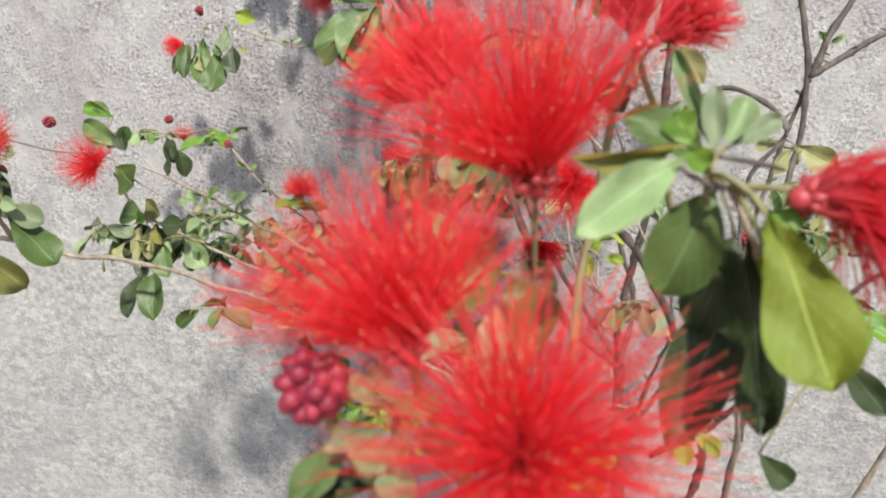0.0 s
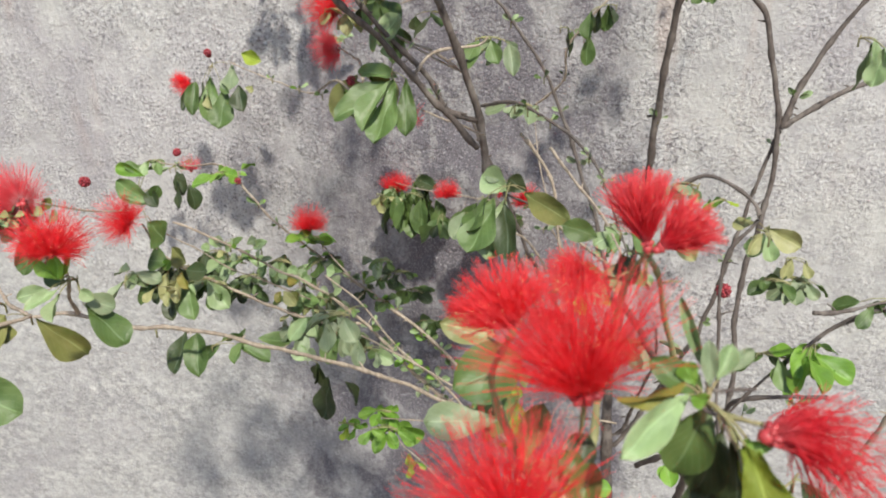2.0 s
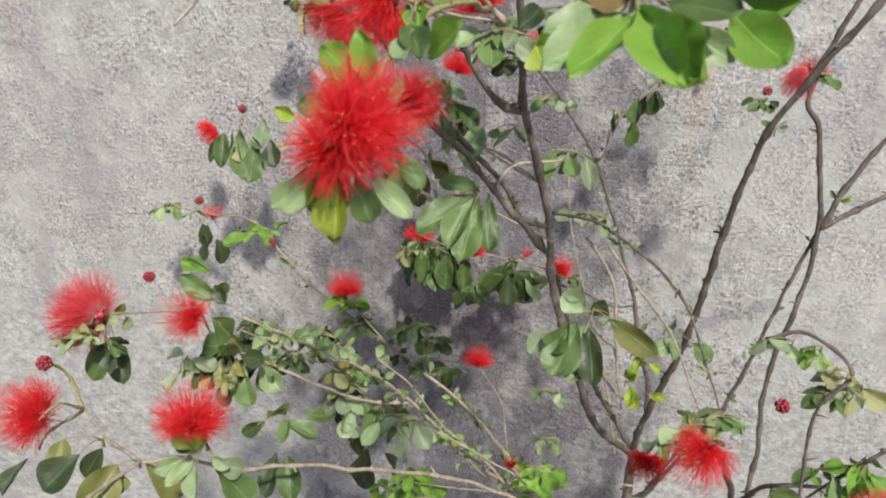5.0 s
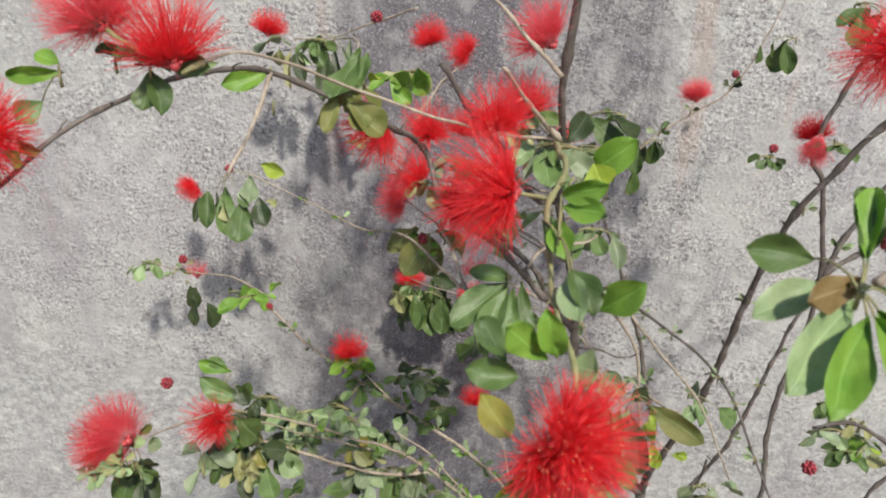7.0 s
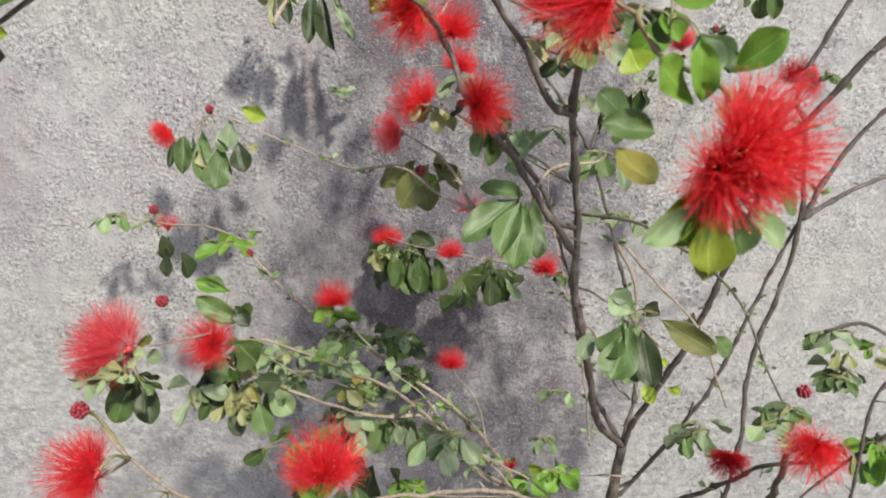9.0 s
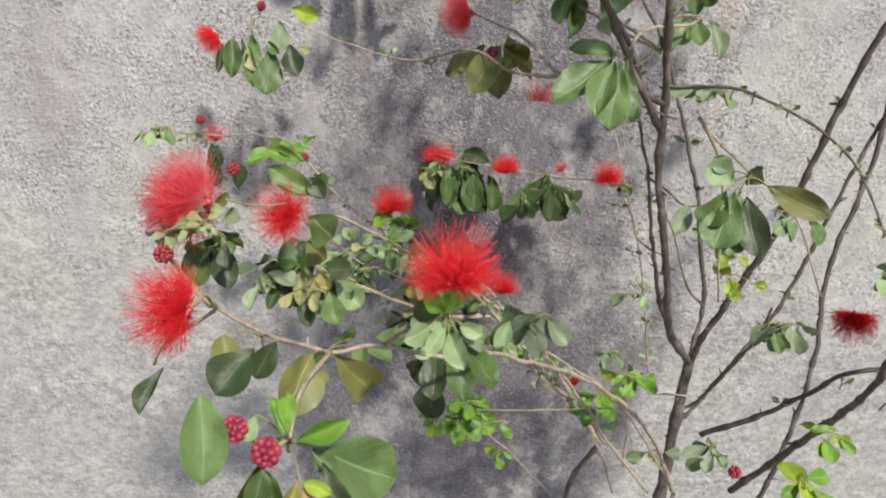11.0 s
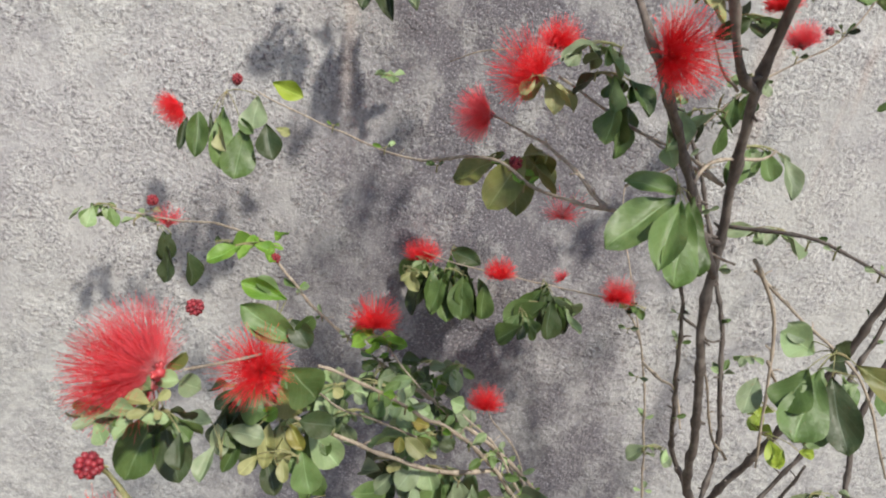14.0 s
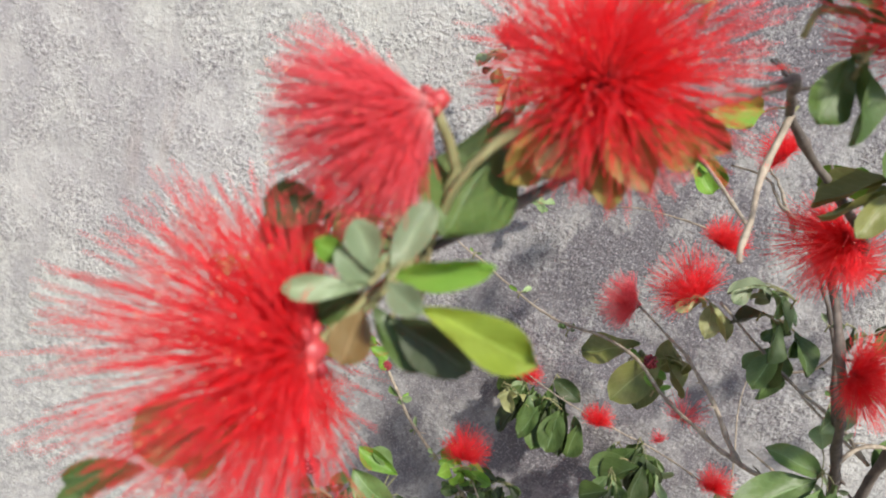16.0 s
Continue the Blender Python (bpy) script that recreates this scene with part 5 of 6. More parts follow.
leaf(sp, (-0.361, 0.382, 1.178), (-0.372, 0.372, 1.158), 0.0157, (0.19, -0.92, 0.36), "dark")
leaf(sp, (-0.431, 0.387, 1.151), (-0.44, 0.366, 1.132), 0.0123, (-0.21, -0.62, 0.76), "dark")
sp = sprig(front, (-0.262, 0.42, 1.148))
leaf(sp, (-0.266, 0.461, 1.124), (-0.267, 0.437, 1.098), 0.0215, (-0.28, -0.70, 0.65), "dark")
leaf(sp, (-0.255, 0.461, 1.124), (-0.246, 0.438, 1.097), 0.0215, (0.15, -0.72, 0.68), "mature")
sp = sprig(front, (-0.266, 0.36, 1.218))
leaf(sp, (-0.267, 0.344, 1.226), (-0.276, 0.342, 1.242), 0.0095, (0.14, -0.99, 0.08), "fresh")
leaf(sp, (-0.265, 0.344, 1.226), (-0.262, 0.343, 1.243), 0.0112, (0.17, -0.98, 0.06), "fresh")
leaf(sp, (-0.263, 0.344, 1.226), (-0.258, 0.350, 1.240), 0.0091, (-0.35, -0.79, 0.50), "lime")
leaf(sp, (-0.272, 0.341, 1.219), (-0.286, 0.330, 1.218), 0.0116, (0.42, -0.76, 0.49), "pale")
leaf(sp, (-0.265, 0.341, 1.220), (-0.274, 0.322, 1.215), 0.0089, (0.42, -0.40, 0.81), "pale")
leaf(sp, (-0.263, 0.340, 1.218), (-0.255, 0.321, 1.209), 0.0115, (-0.33, -0.51, 0.80), "pale")
leaf(sp, (-0.268, 0.352, 1.220), (-0.282, 0.351, 1.225), 0.0138, (0.02, -0.94, 0.35), "mature")
leaf(sp, (-0.257, 0.351, 1.216), (-0.245, 0.348, 1.212), 0.0094, (0.02, -0.94, 0.35), "pale")
leaf(sp, (-0.256, 0.350, 1.206), (-0.234, 0.356, 1.177), 0.0230, (0.85, -0.25, 0.40), "mature")
leaf(sp, (-0.259, 0.352, 1.211), (-0.243, 0.362, 1.199), 0.0140, (0.55, -0.65, 0.52), "grey")
sp = sprig(front, (-0.332, 0.38, 1.173))
leaf(sp, (-0.337, 0.365, 1.182), (-0.35, 0.334, 1.164), 0.0280, (0.64, -0.55, 0.54), "olive")

# paired dark leaves
sp = sprig(front, (-0.444, 0.52, 1.195))
leaf(sp, (-0.435, 0.514, 1.179), (-0.421, 0.497, 1.143), 0.0212, (0.39, -0.76, 0.52), "dark")
leaf(sp, (-0.438, 0.513, 1.175), (-0.45, 0.496, 1.143), 0.0244, (0.03, -0.89, 0.45), "mature")
leaf(sp, (-0.451, 0.519, 1.194), (-0.465, 0.513, 1.188), 0.0083, (0.25, -0.88, 0.41), "pale")
leaf(sp, (-0.461, 0.514, 1.18), (-0.481, 0.508, 1.178), 0.0064, (0.20, -0.88, 0.44), "straw")
leaf(sp, (-0.463, 0.512, 1.174), (-0.475, 0.506, 1.172), 0.0097, (0.29, -0.85, 0.45), "pale")
leaf(sp, (-0.443, 0.513, 1.175), (-0.431, 0.508, 1.174), 0.0074, (-0.22, -0.77, 0.60), "pale")
leaf(sp, (-0.452, 0.512, 1.175), (-0.452, 0.505, 1.167), 0.0064, (0.29, -0.70, 0.66), "straw")
leaf(sp, (-0.428, 0.52, 1.193), (-0.415, 0.515, 1.192), 0.0143, (-0.24, -0.83, 0.51), "grey")
leaf(sp, (-0.447, 0.516, 1.184), (-0.457, 0.509, 1.178), 0.0097, (-0.06, -0.64, 0.77), "pale")
leaf(sp, (-0.436, 0.521, 1.197), (-0.425, 0.522, 1.21), 0.0092, (0.35, -0.91, -0.24), "olive")
leaf(sp, (-0.443, 0.517, 1.188), (-0.449, 0.517, 1.198), 0.0069, (0.43, -0.88, 0.22), "green")
spray(front, (-0.447, 0.505, 1.2), 6, 0.020, "pale", 0.2, seed=9)
sp = sprig(front, (-0.39, 0.595, 1.185))
leaf(sp, (-0.375, 0.594, 1.181), (-0.412, 0.597, 1.203), 0.0221, (0.14, -0.92, 0.37), "green")
leaf(sp, (-0.374, 0.593, 1.18), (-0.408, 0.593, 1.192), 0.0162, (0.29, -0.51, 0.81), "pale")
leaf(sp, (-0.384, 0.603, 1.207), (-0.414, 0.602, 1.216), 0.0129, (0.15, -0.93, 0.33), "fresh")
leaf(sp, (-0.379, 0.599, 1.195), (-0.366, 0.589, 1.18), 0.0162, (-0.02, -0.85, 0.53), "dark")
leaf(sp, (-0.379, 0.587, 1.164), (-0.357, 0.578, 1.15), 0.0318, (-0.18, -0.93, 0.32), "mature")
leaf(sp, (-0.389, 0.605, 1.21), (-0.405, 0.603, 1.219), 0.0108, (0.36, -0.75, 0.55), "green")
leaf(sp, (-0.376, 0.595, 1.185), (-0.366, 0.597, 1.2), 0.0135, (0.35, -0.92, -0.14), "mature")
sp = sprig(back, (-0.388, 0.626, 1.1))
leaf(sp, (-0.393, 0.623, 1.093), (-0.393, 0.608, 1.064), 0.0133, (0.12, -0.88, 0.46), "straw")
leaf(sp, (-0.385, 0.623, 1.093), (-0.379, 0.608, 1.064), 0.0133, (0.36, -0.80, 0.48), "straw")
leaf(sp, (-0.378, 0.624, 1.094), (-0.366, 0.614, 1.079), 0.0133, (-0.24, -0.89, 0.38), "old")
leaf(sp, (-0.391, 0.614, 1.067), (-0.383, 0.601, 1.046), 0.0175, (0.12, -0.85, 0.52), "dark")
leaf(sp, (-0.406, 0.62, 1.084), (-0.402, 0.607, 1.061), 0.0163, (-0.20, -0.87, 0.45), "dark")
leaf(sp, (-0.412, 0.62, 1.084), (-0.422, 0.606, 1.059), 0.0121, (0.12, -0.89, 0.44), "mature")
leaf(sp, (-0.367, 0.617, 1.076), (-0.357, 0.603, 1.049), 0.0223, (0.09, -0.87, 0.49), "green")
leaf(sp, (-0.393, 0.627, 1.103), (-0.415, 0.623, 1.104), 0.0278, (0.18, -0.63, 0.75), "mature")
leaf(sp, (-0.372, 0.625, 1.096), (-0.345, 0.622, 1.098), 0.0217, (-0.13, -0.86, 0.50), "dark")
leaf(sp, (-0.4, 0.624, 1.095), (-0.388, 0.624, 1.106), 0.0121, (-0.20, -0.95, 0.22), "fresh")
leaf(sp, (-0.39, 0.633, 1.118), (-0.37, 0.624, 1.105), 0.0241, (-0.27, -0.94, 0.22), "olive")
branch(back, 0.0010, 0.0006, (-0.268, 0.7, 1.033), (-0.313, 0.68, 1.063), (-0.341, 0.665, 1.081), (-0.363, 0.64, 1.114), (-0.384, 0.615, 1.143), (-0.388, 0.6, 1.166), mat=twig)

# large hanging leaves in the middle
sp = sprig(mid, (-0.135, 0.64, 1.305))
leaf(sp, (-0.131, 0.643, 1.3), (-0.17, 0.648, 1.303), 0.0174, (-0.03, -0.72, 0.69), "green")
leaf(sp, (-0.134, 0.642, 1.297), (-0.183, 0.612, 1.266), 0.0308, (-0.10, -0.63, 0.77), "green")
leaf(sp, (-0.134, 0.632, 1.298), (-0.151, 0.596, 1.261), 0.0230, (-0.25, -0.64, 0.73), "green")
leaf(sp, (-0.13, 0.631, 1.298), (-0.139, 0.591, 1.252), 0.0264, (-0.02, -0.75, 0.66), "green")
leaf(sp, (-0.123, 0.642, 1.299), (-0.116, 0.612, 1.254), 0.0196, (0.25, -0.79, 0.57), "mature")
leaf(sp, (-0.137, 0.65, 1.315), (-0.144, 0.656, 1.328), 0.0150, (-0.36, -0.91, 0.22), "pale")
sp = sprig(mid, (-0.02, 0.59, 1.22))
leaf(sp, (-0.022, 0.581, 1.207), (-0.013, 0.55, 1.168), 0.0260, (-0.40, -0.77, 0.51), "dark")
leaf(sp, (-0.006, 0.584, 1.216), (0.035, 0.554, 1.205), 0.0234, (-0.47, -0.79, 0.39), "olive")
leaf(sp, (-0.005, 0.594, 1.215), (-0.021, 0.59, 1.226), 0.0182, (0.24, -0.97, -0.04), "dark")
leaf(sp, (-0.032, 0.583, 1.21), (-0.049, 0.554, 1.171), 0.0331, (-0.26, -0.72, 0.64), "green")
leaf(sp, (-0.039, 0.583, 1.21), (-0.054, 0.571, 1.183), 0.0286, (-0.66, -0.48, 0.58), "mature")
leaf(sp, (-0.023, 0.605, 1.211), (-0.048, 0.611, 1.221), 0.0246, (-0.12, -0.95, 0.29), "pale")
leaf(sp, (-0.024, 0.592, 1.207), (-0.034, 0.56, 1.163), 0.0288, (0.10, -0.82, 0.57), "pale")
leaf(sp, (-0.028, 0.608, 1.218), (-0.043, 0.614, 1.228), 0.0167, (-0.19, -0.95, 0.26), "grey")
leaf(sp, (-0.061, 0.598, 1.191), (-0.069, 0.587, 1.168), 0.0177, (-0.27, -0.83, 0.48), "grey")
sp = sprig(mid, (-0.275, 0.45, 1.508))
leaf(sp, (-0.242, 0.534, 1.522), (-0.255, 0.503, 1.497), 0.0200, (-0.17, -0.57, 0.80), "mature")
leaf(sp, (-0.237, 0.533, 1.52), (-0.242, 0.515, 1.501), 0.0159, (-0.31, -0.65, 0.69), "green")
leaf(sp, (-0.227, 0.642, 1.469), (-0.223, 0.626, 1.486), 0.0189, (-0.53, -0.68, -0.51), "fresh")
leaf(sp, (-0.222, 0.642, 1.47), (-0.207, 0.625, 1.484), 0.0189, (-0.65, -0.73, -0.19), "fresh")
sp = sprig(mid, (-0.141, 0.6, 1.373))
leaf(sp, (-0.085, 0.559, 1.438), (-0.056, 0.55, 1.465), 0.0243, (-0.36, -0.93, 0.09), "fresh")
leaf(sp, (-0.086, 0.543, 1.45), (-0.077, 0.536, 1.436), 0.0230, (-0.25, -0.92, 0.29), "lime")

# pale clumps along the twigs
sp = sprig(back, (-0.3, 0.66, 1.11))
leaf(sp, (-0.352, 0.659, 1.109), (-0.358, 0.659, 1.122), 0.0108, (0.23, -0.96, 0.14), "pale")
leaf(sp, (-0.348, 0.659, 1.109), (-0.349, 0.66, 1.124), 0.0108, (0.07, -0.99, 0.09), "grey")
leaf(sp, (-0.361, 0.657, 1.105), (-0.367, 0.656, 1.114), 0.0101, (0.35, -0.93, 0.15), "pale")
leaf(sp, (-0.342, 0.658, 1.107), (-0.33, 0.657, 1.116), 0.0108, (-0.26, -0.92, 0.28), "pale")
leaf(sp, (-0.335, 0.657, 1.104), (-0.325, 0.651, 1.1), 0.0095, (-0.19, -0.80, 0.58), "grey")
leaf(sp, (-0.351, 0.657, 1.106), (-0.343, 0.652, 1.103), 0.0095, (-0.24, -0.76, 0.60), "straw")
leaf(sp, (-0.317, 0.661, 1.115), (-0.305, 0.661, 1.123), 0.0108, (-0.27, -0.92, 0.29), "grey")
leaf(sp, (-0.31, 0.661, 1.112), (-0.291, 0.66, 1.12), 0.0114, (-0.20, -0.90, 0.39), "pale")
leaf(sp, (-0.313, 0.659, 1.109), (-0.319, 0.652, 1.101), 0.0095, (0.11, -0.75, 0.65), "green")
sp = sprig(back, (-0.25, 0.68, 1.06))
leaf(sp, (-0.298, 0.688, 1.084), (-0.301, 0.678, 1.069), 0.0114, (-0.03, -0.83, 0.55), "pale")
leaf(sp, (-0.291, 0.688, 1.083), (-0.283, 0.678, 1.068), 0.0148, (-0.38, -0.86, 0.34), "pale")
leaf(sp, (-0.311, 0.686, 1.08), (-0.314, 0.677, 1.068), 0.0107, (-0.01, -0.81, 0.59), "green")
leaf(sp, (-0.284, 0.686, 1.079), (-0.271, 0.681, 1.074), 0.0134, (-0.17, -0.84, 0.52), "pale")
leaf(sp, (-0.286, 0.682, 1.066), (-0.27, 0.677, 1.066), 0.0127, (-0.19, -0.84, 0.50), "old")
leaf(sp, (-0.289, 0.677, 1.053), (-0.271, 0.668, 1.041), 0.0148, (-0.05, -0.86, 0.51), "straw")
leaf(sp, (-0.292, 0.676, 1.053), (-0.294, 0.668, 1.042), 0.0101, (-0.03, -0.78, 0.62), "old")
leaf(sp, (-0.279, 0.677, 1.054), (-0.268, 0.671, 1.047), 0.0134, (-0.41, -0.89, 0.22), "olive")
sp = sprig(back, (-0.235, 0.69, 1))
leaf(sp, (-0.272, 0.694, 1.012), (-0.288, 0.682, 0.993), 0.0225, (-0.07, -0.82, 0.56), "grey")
leaf(sp, (-0.265, 0.694, 1.013), (-0.257, 0.683, 0.994), 0.0218, (-0.38, -0.86, 0.34), "pale")
leaf(sp, (-0.281, 0.694, 1.015), (-0.288, 0.689, 1.013), 0.0141, (0.31, -0.65, 0.69), "green")
leaf(sp, (-0.285, 0.682, 0.981), (-0.27, 0.673, 0.967), 0.0211, (-0.01, -0.84, 0.54), "pale")
leaf(sp, (-0.271, 0.681, 0.979), (-0.26, 0.674, 0.969), 0.0176, (-0.06, -0.82, 0.57), "grey")
leaf(sp, (-0.251, 0.715, 1.067), (-0.239, 0.71, 1.066), 0.0155, (-0.27, -0.83, 0.48), "pale")
leaf(sp, (-0.246, 0.711, 1.057), (-0.232, 0.706, 1.054), 0.0155, (-0.19, -0.84, 0.50), "grey")

# sprays
sp = sprig(back, (-0.51, 0.965, 1.255))
leaf(sp, (-0.548, 0.955, 1.225), (-0.551, 0.936, 1.193), 0.0107, (0.26, -0.83, 0.49), "dark")
leaf(sp, (-0.535, 0.957, 1.232), (-0.534, 0.932, 1.188), 0.0240, (0.22, -0.83, 0.51), "mature")
leaf(sp, (-0.524, 0.956, 1.231), (-0.518, 0.938, 1.204), 0.0114, (-0.34, -0.82, 0.46), "dark")
leaf(sp, (-0.513, 0.959, 1.239), (-0.505, 0.929, 1.180), 0.0300, (0.50, -0.73, 0.46), "green")
leaf(sp, (-0.488, 0.952, 1.225), (-0.49, 0.925, 1.172), 0.0370, (0.18, -0.87, 0.47), "mature")
leaf(sp, (-0.465, 0.952, 1.229), (-0.452, 0.932, 1.196), 0.0270, (0.03, -0.81, 0.59), "dark")
leaf(sp, (-0.477, 0.963, 1.255), (-0.479, 0.945, 1.222), 0.0300, (-0.17, -0.82, 0.55), "grey")
leaf(sp, (-0.454, 0.95, 1.226), (-0.437, 0.942, 1.224), 0.0107, (-0.35, -0.83, 0.44), "straw")
leaf(sp, (-0.493, 0.954, 1.231), (-0.475, 0.942, 1.219), 0.0143, (-0.47, -0.86, 0.19), "green")
leaf(sp, (-0.463, 0.968, 1.27), (-0.428, 0.957, 1.262), 0.0207, (-0.22, -0.90, 0.38), "lime")
leaf(sp, (-0.518, 0.954, 1.227), (-0.502, 0.935, 1.198), 0.0179, (-0.45, -0.84, 0.31), "straw")
sp = sprig(back, (-0.367, 1.015, 1.43))
leaf(sp, (-0.376, 1.01, 1.416), (-0.377, 0.979, 1.356), 0.0219, (0.04, -0.89, 0.45), "dark")
leaf(sp, (-0.366, 1.01, 1.418), (-0.344, 0.975, 1.35), 0.0214, (-0.33, -0.88, 0.35), "dark")
leaf(sp, (-0.357, 1.01, 1.42), (-0.32, 0.979, 1.364), 0.0154, (0.12, -0.83, 0.54), "grey")
leaf(sp, (-0.415, 1.01, 1.412), (-0.403, 0.989, 1.376), 0.0194, (-0.04, -0.86, 0.50), "dark")
leaf(sp, (-0.423, 1.01, 1.411), (-0.42, 0.987, 1.369), 0.0114, (-0.44, -0.80, 0.42), "straw")
leaf(sp, (-0.416, 1.011, 1.414), (-0.393, 0.997, 1.398), 0.0085, (-0.29, -0.88, 0.37), "pale")
leaf(sp, (-0.439, 1.012, 1.413), (-0.435, 0.998, 1.395), 0.0149, (0.02, -0.78, 0.62), "olive")
leaf(sp, (-0.407, 1.012, 1.418), (-0.377, 1.005, 1.42), 0.0149, (-0.24, -0.97, 0.07), "green")
leaf(sp, (-0.346, 1.013, 1.429), (-0.341, 0.996, 1.402), 0.0124, (-0.70, -0.65, 0.30), "grey")
leaf(sp, (-0.389, 1.016, 1.431), (-0.377, 1.006, 1.421), 0.0124, (-0.40, -0.81, 0.44), "mature")
leaf(sp, (-0.446, 1.012, 1.411), (-0.454, 1.003, 1.404), 0.0075, (0.46, -0.77, 0.44), "dark")
spray(back, (-0.65, 0.98, 1.1), 7, 0.030, "pale", 0.6, seed=10)
spray(back, (-0.602, 0.97, 1.097), 5, 0.022, "pale", 0.4, seed=11)
spray(back, (-0.55, 0.9, 1.105), 3, 0.050, "dark", 1.0, seed=12)
spray(back, (-0.455, 0.865, 1.125), 7, 0.036, "fresh", 0.4, seed=13)
spray(back, (-0.491, 0.9, 1.109), 3, 0.020, "dark", 0.3, seed=14)
spray(back, (-0.322, 0.835, 1.05), 8, 0.028, "fresh", 0.3, seed=15)
spray(back, (-0.26, 1.03, 1.05), 10, 0.058, "mature", 0.95, seed=16)
spray(back, (-0.22, 1.02, 1.05), 6, 0.050, "mature", 0.9, seed=17)
spray(back, (-0.285, 1.02, 1.048), 4, 0.030, "straw", 0.5, seed=18)
spray(back, (-0.12, 0.975, 1.06), 6, 0.050, "mature", 0.8, seed=19)
spray(back, (-0.117, 0.97, 1.047), 3, 0.050, "pale", 0.6, seed=20)
spray(back, (-0.218, 1.02, 0.836), 8, 0.030, "mature", 0.5, seed=21)
spray(back, (-0.029, 0.92, 1.081), 4, 0.022, "mature", 0.4, seed=22)
spray(mid, (-0.216, 0.78, 1.275), 4, 0.050, "olive", 0.7, seed=23)
spray(mid, (-0.228, 0.78, 1.263), 6, 0.018, "fresh", 0.3, seed=24)
spray(mid, (-0.162, 0.72, 1.339), 5, 0.032, "mature", 0.8, seed=25)
spray(mid, (-0.114, 0.68, 1.35), 3, 0.034, "green", 0.6, seed=26)
spray(mid, (-0.172, 0.72, 1.359), 6, 0.028, "mature", 0.7, seed=27)
spray(mid, (-0.221, 0.74, 1.348), 4, 0.030, "straw", 0.6, seed=28)
spray(back, (-0.378, 0.65, 1.069), 6, 0.035, "pale", 0.6, seed=29)
spray(back, (-0.353, 0.7, 1.076), 6, 0.030, "pale", 0.5, seed=30)
spray(back, (-0.286, 0.72, 1.034), 6, 0.035, "pale", 0.5, seed=31)
spray(back, (-0.274, 0.7, 1.021), 3, 0.024, "straw", 0.5, seed=32)
spray(back, (-0.184, 0.566, 1.09), 9, 0.034, "grey", 0.6, seed=33)
spray(back, (-0.211, 0.763, 0.84), 10, 0.024, "fresh", 0.4, seed=34)
spray(back, (-0.259, 0.76, 0.814), 7, 0.022, "fresh", 0.4, seed=35)
spray(back, (-0.172, 0.76, 0.766), 4, 0.022, "fresh", 0.4, seed=36)
spray(mid, (-0.052, 0.685, 0.95), 7, 0.026, "fresh", 0.4, seed=37)
spray(mid, (0.082, 0.654, 1.04), 6, 0.036, "grey", 0.7, seed=38)
spray(mid, (0.027, 0.62, 0.911), 6, 0.030, "grey", 0.6, seed=39)
spray(mid, (0.146, 0.62, 0.935), 6, 0.028, "fresh", 0.4, seed=40)
spray(mid, (0.076, 0.5, 1.189), 9, 0.024, "grey", 0.6, seed=41)
spray(mid, (0.053, 0.48, 1.19), 5, 0.022, "pale", 0.4, seed=42)
spray(mid, (0.054, 0.5, 0.98), 5, 0.034, "fresh", 0.4, seed=43)
spray(mid, (0.042, 0.7, 1.068), 3, 0.030, "lime", 0.5, seed=44)
spray(mid, (0.05, 0.75, 1.073), 4, 0.026, "lime", 0.6, seed=45)
spray(back, (-0.441, 1, 1.428), 3, 0.030, "grey", 0.5, seed=46)
spray(back, (-0.245, 0.87, 1.423), 6, 0.032, "straw", 0.5, seed=47)
spray(back, (-0.257, 0.8, 1.435), 6, 0.034, "fresh", 0.5, seed=48)
spray(mid, (-0.108, 0.56, 1.453), 9, 0.028, "grey", 0.5, seed=49)
spray(mid, (-0.082, 0.58, 1.445), 5, 0.026, "grey", 0.4, seed=50)
spray(back, (-0.246, 0.52, 1.497), 6, 0.030, "olive", 0.7, seed=51)
spray(back, (-0.362, 0.9, 1.448), 6, 0.030, "mature", 0.6, seed=52)
spray(back, (-0.24, 0.72, 0.983), 9, 0.042, "grey", 0.8, seed=53)
spray(back, (-0.339, 0.69, 1.059), 6, 0.030, "pale", 0.6, seed=54)
spray(back, (-0.272, 0.72, 0.923), 3, 0.055, "dark", 1.0, seed=55)
spray(back, (-0.232, 1, 0.9), 8, 0.030, "mature", 0.4, seed=56)
spray(back, (-0.221, 0.8, 0.781), 9, 0.035, "fresh", 0.5, seed=57)
spray(back, (-0.046, 0.8, 0.831), 7, 0.035, "fresh", 0.4, seed=58)
spray(mid, (0.014, 0.74, 1.129), 4, 0.014, "pale", 0.5, seed=59)
spray(back, (-0.161, 0.9, 1.062), 6, 0.035, "mature", 0.7, seed=60)
spray(mid, (-0.055, 0.7, 1.324), 6, 0.030, "grey", 0.7, seed=61)
spray(mid, (-0.024, 0.7, 1.263), 7, 0.024, "grey", 0.5, seed=62)
spray(mid, (-0.08, 0.7, 1.375), 5, 0.022, "grey", 0.5, seed=63)
spray(back, (0.036, 0.95, 1.329), 4, 0.036, "dark", 0.9, seed=64)
spray(back, (0.003, 0.95, 1.303), 2, 0.035, "dark", 1.0, seed=65)
spray(front, (0.171, 0.51, 1.222), 3, 0.024, "straw", 0.5, seed=66)
spray(front, (0.116, 0.53, 1.246), 4, 0.020, "grey", 0.5, seed=67)
spray(front, (0.14, 0.52, 1.238), 3, 0.016, "fresh", 0.5, seed=68)
spray(front, (0.239, 0.6, 1.082), 8, 0.036, "fresh", 0.5, seed=69)
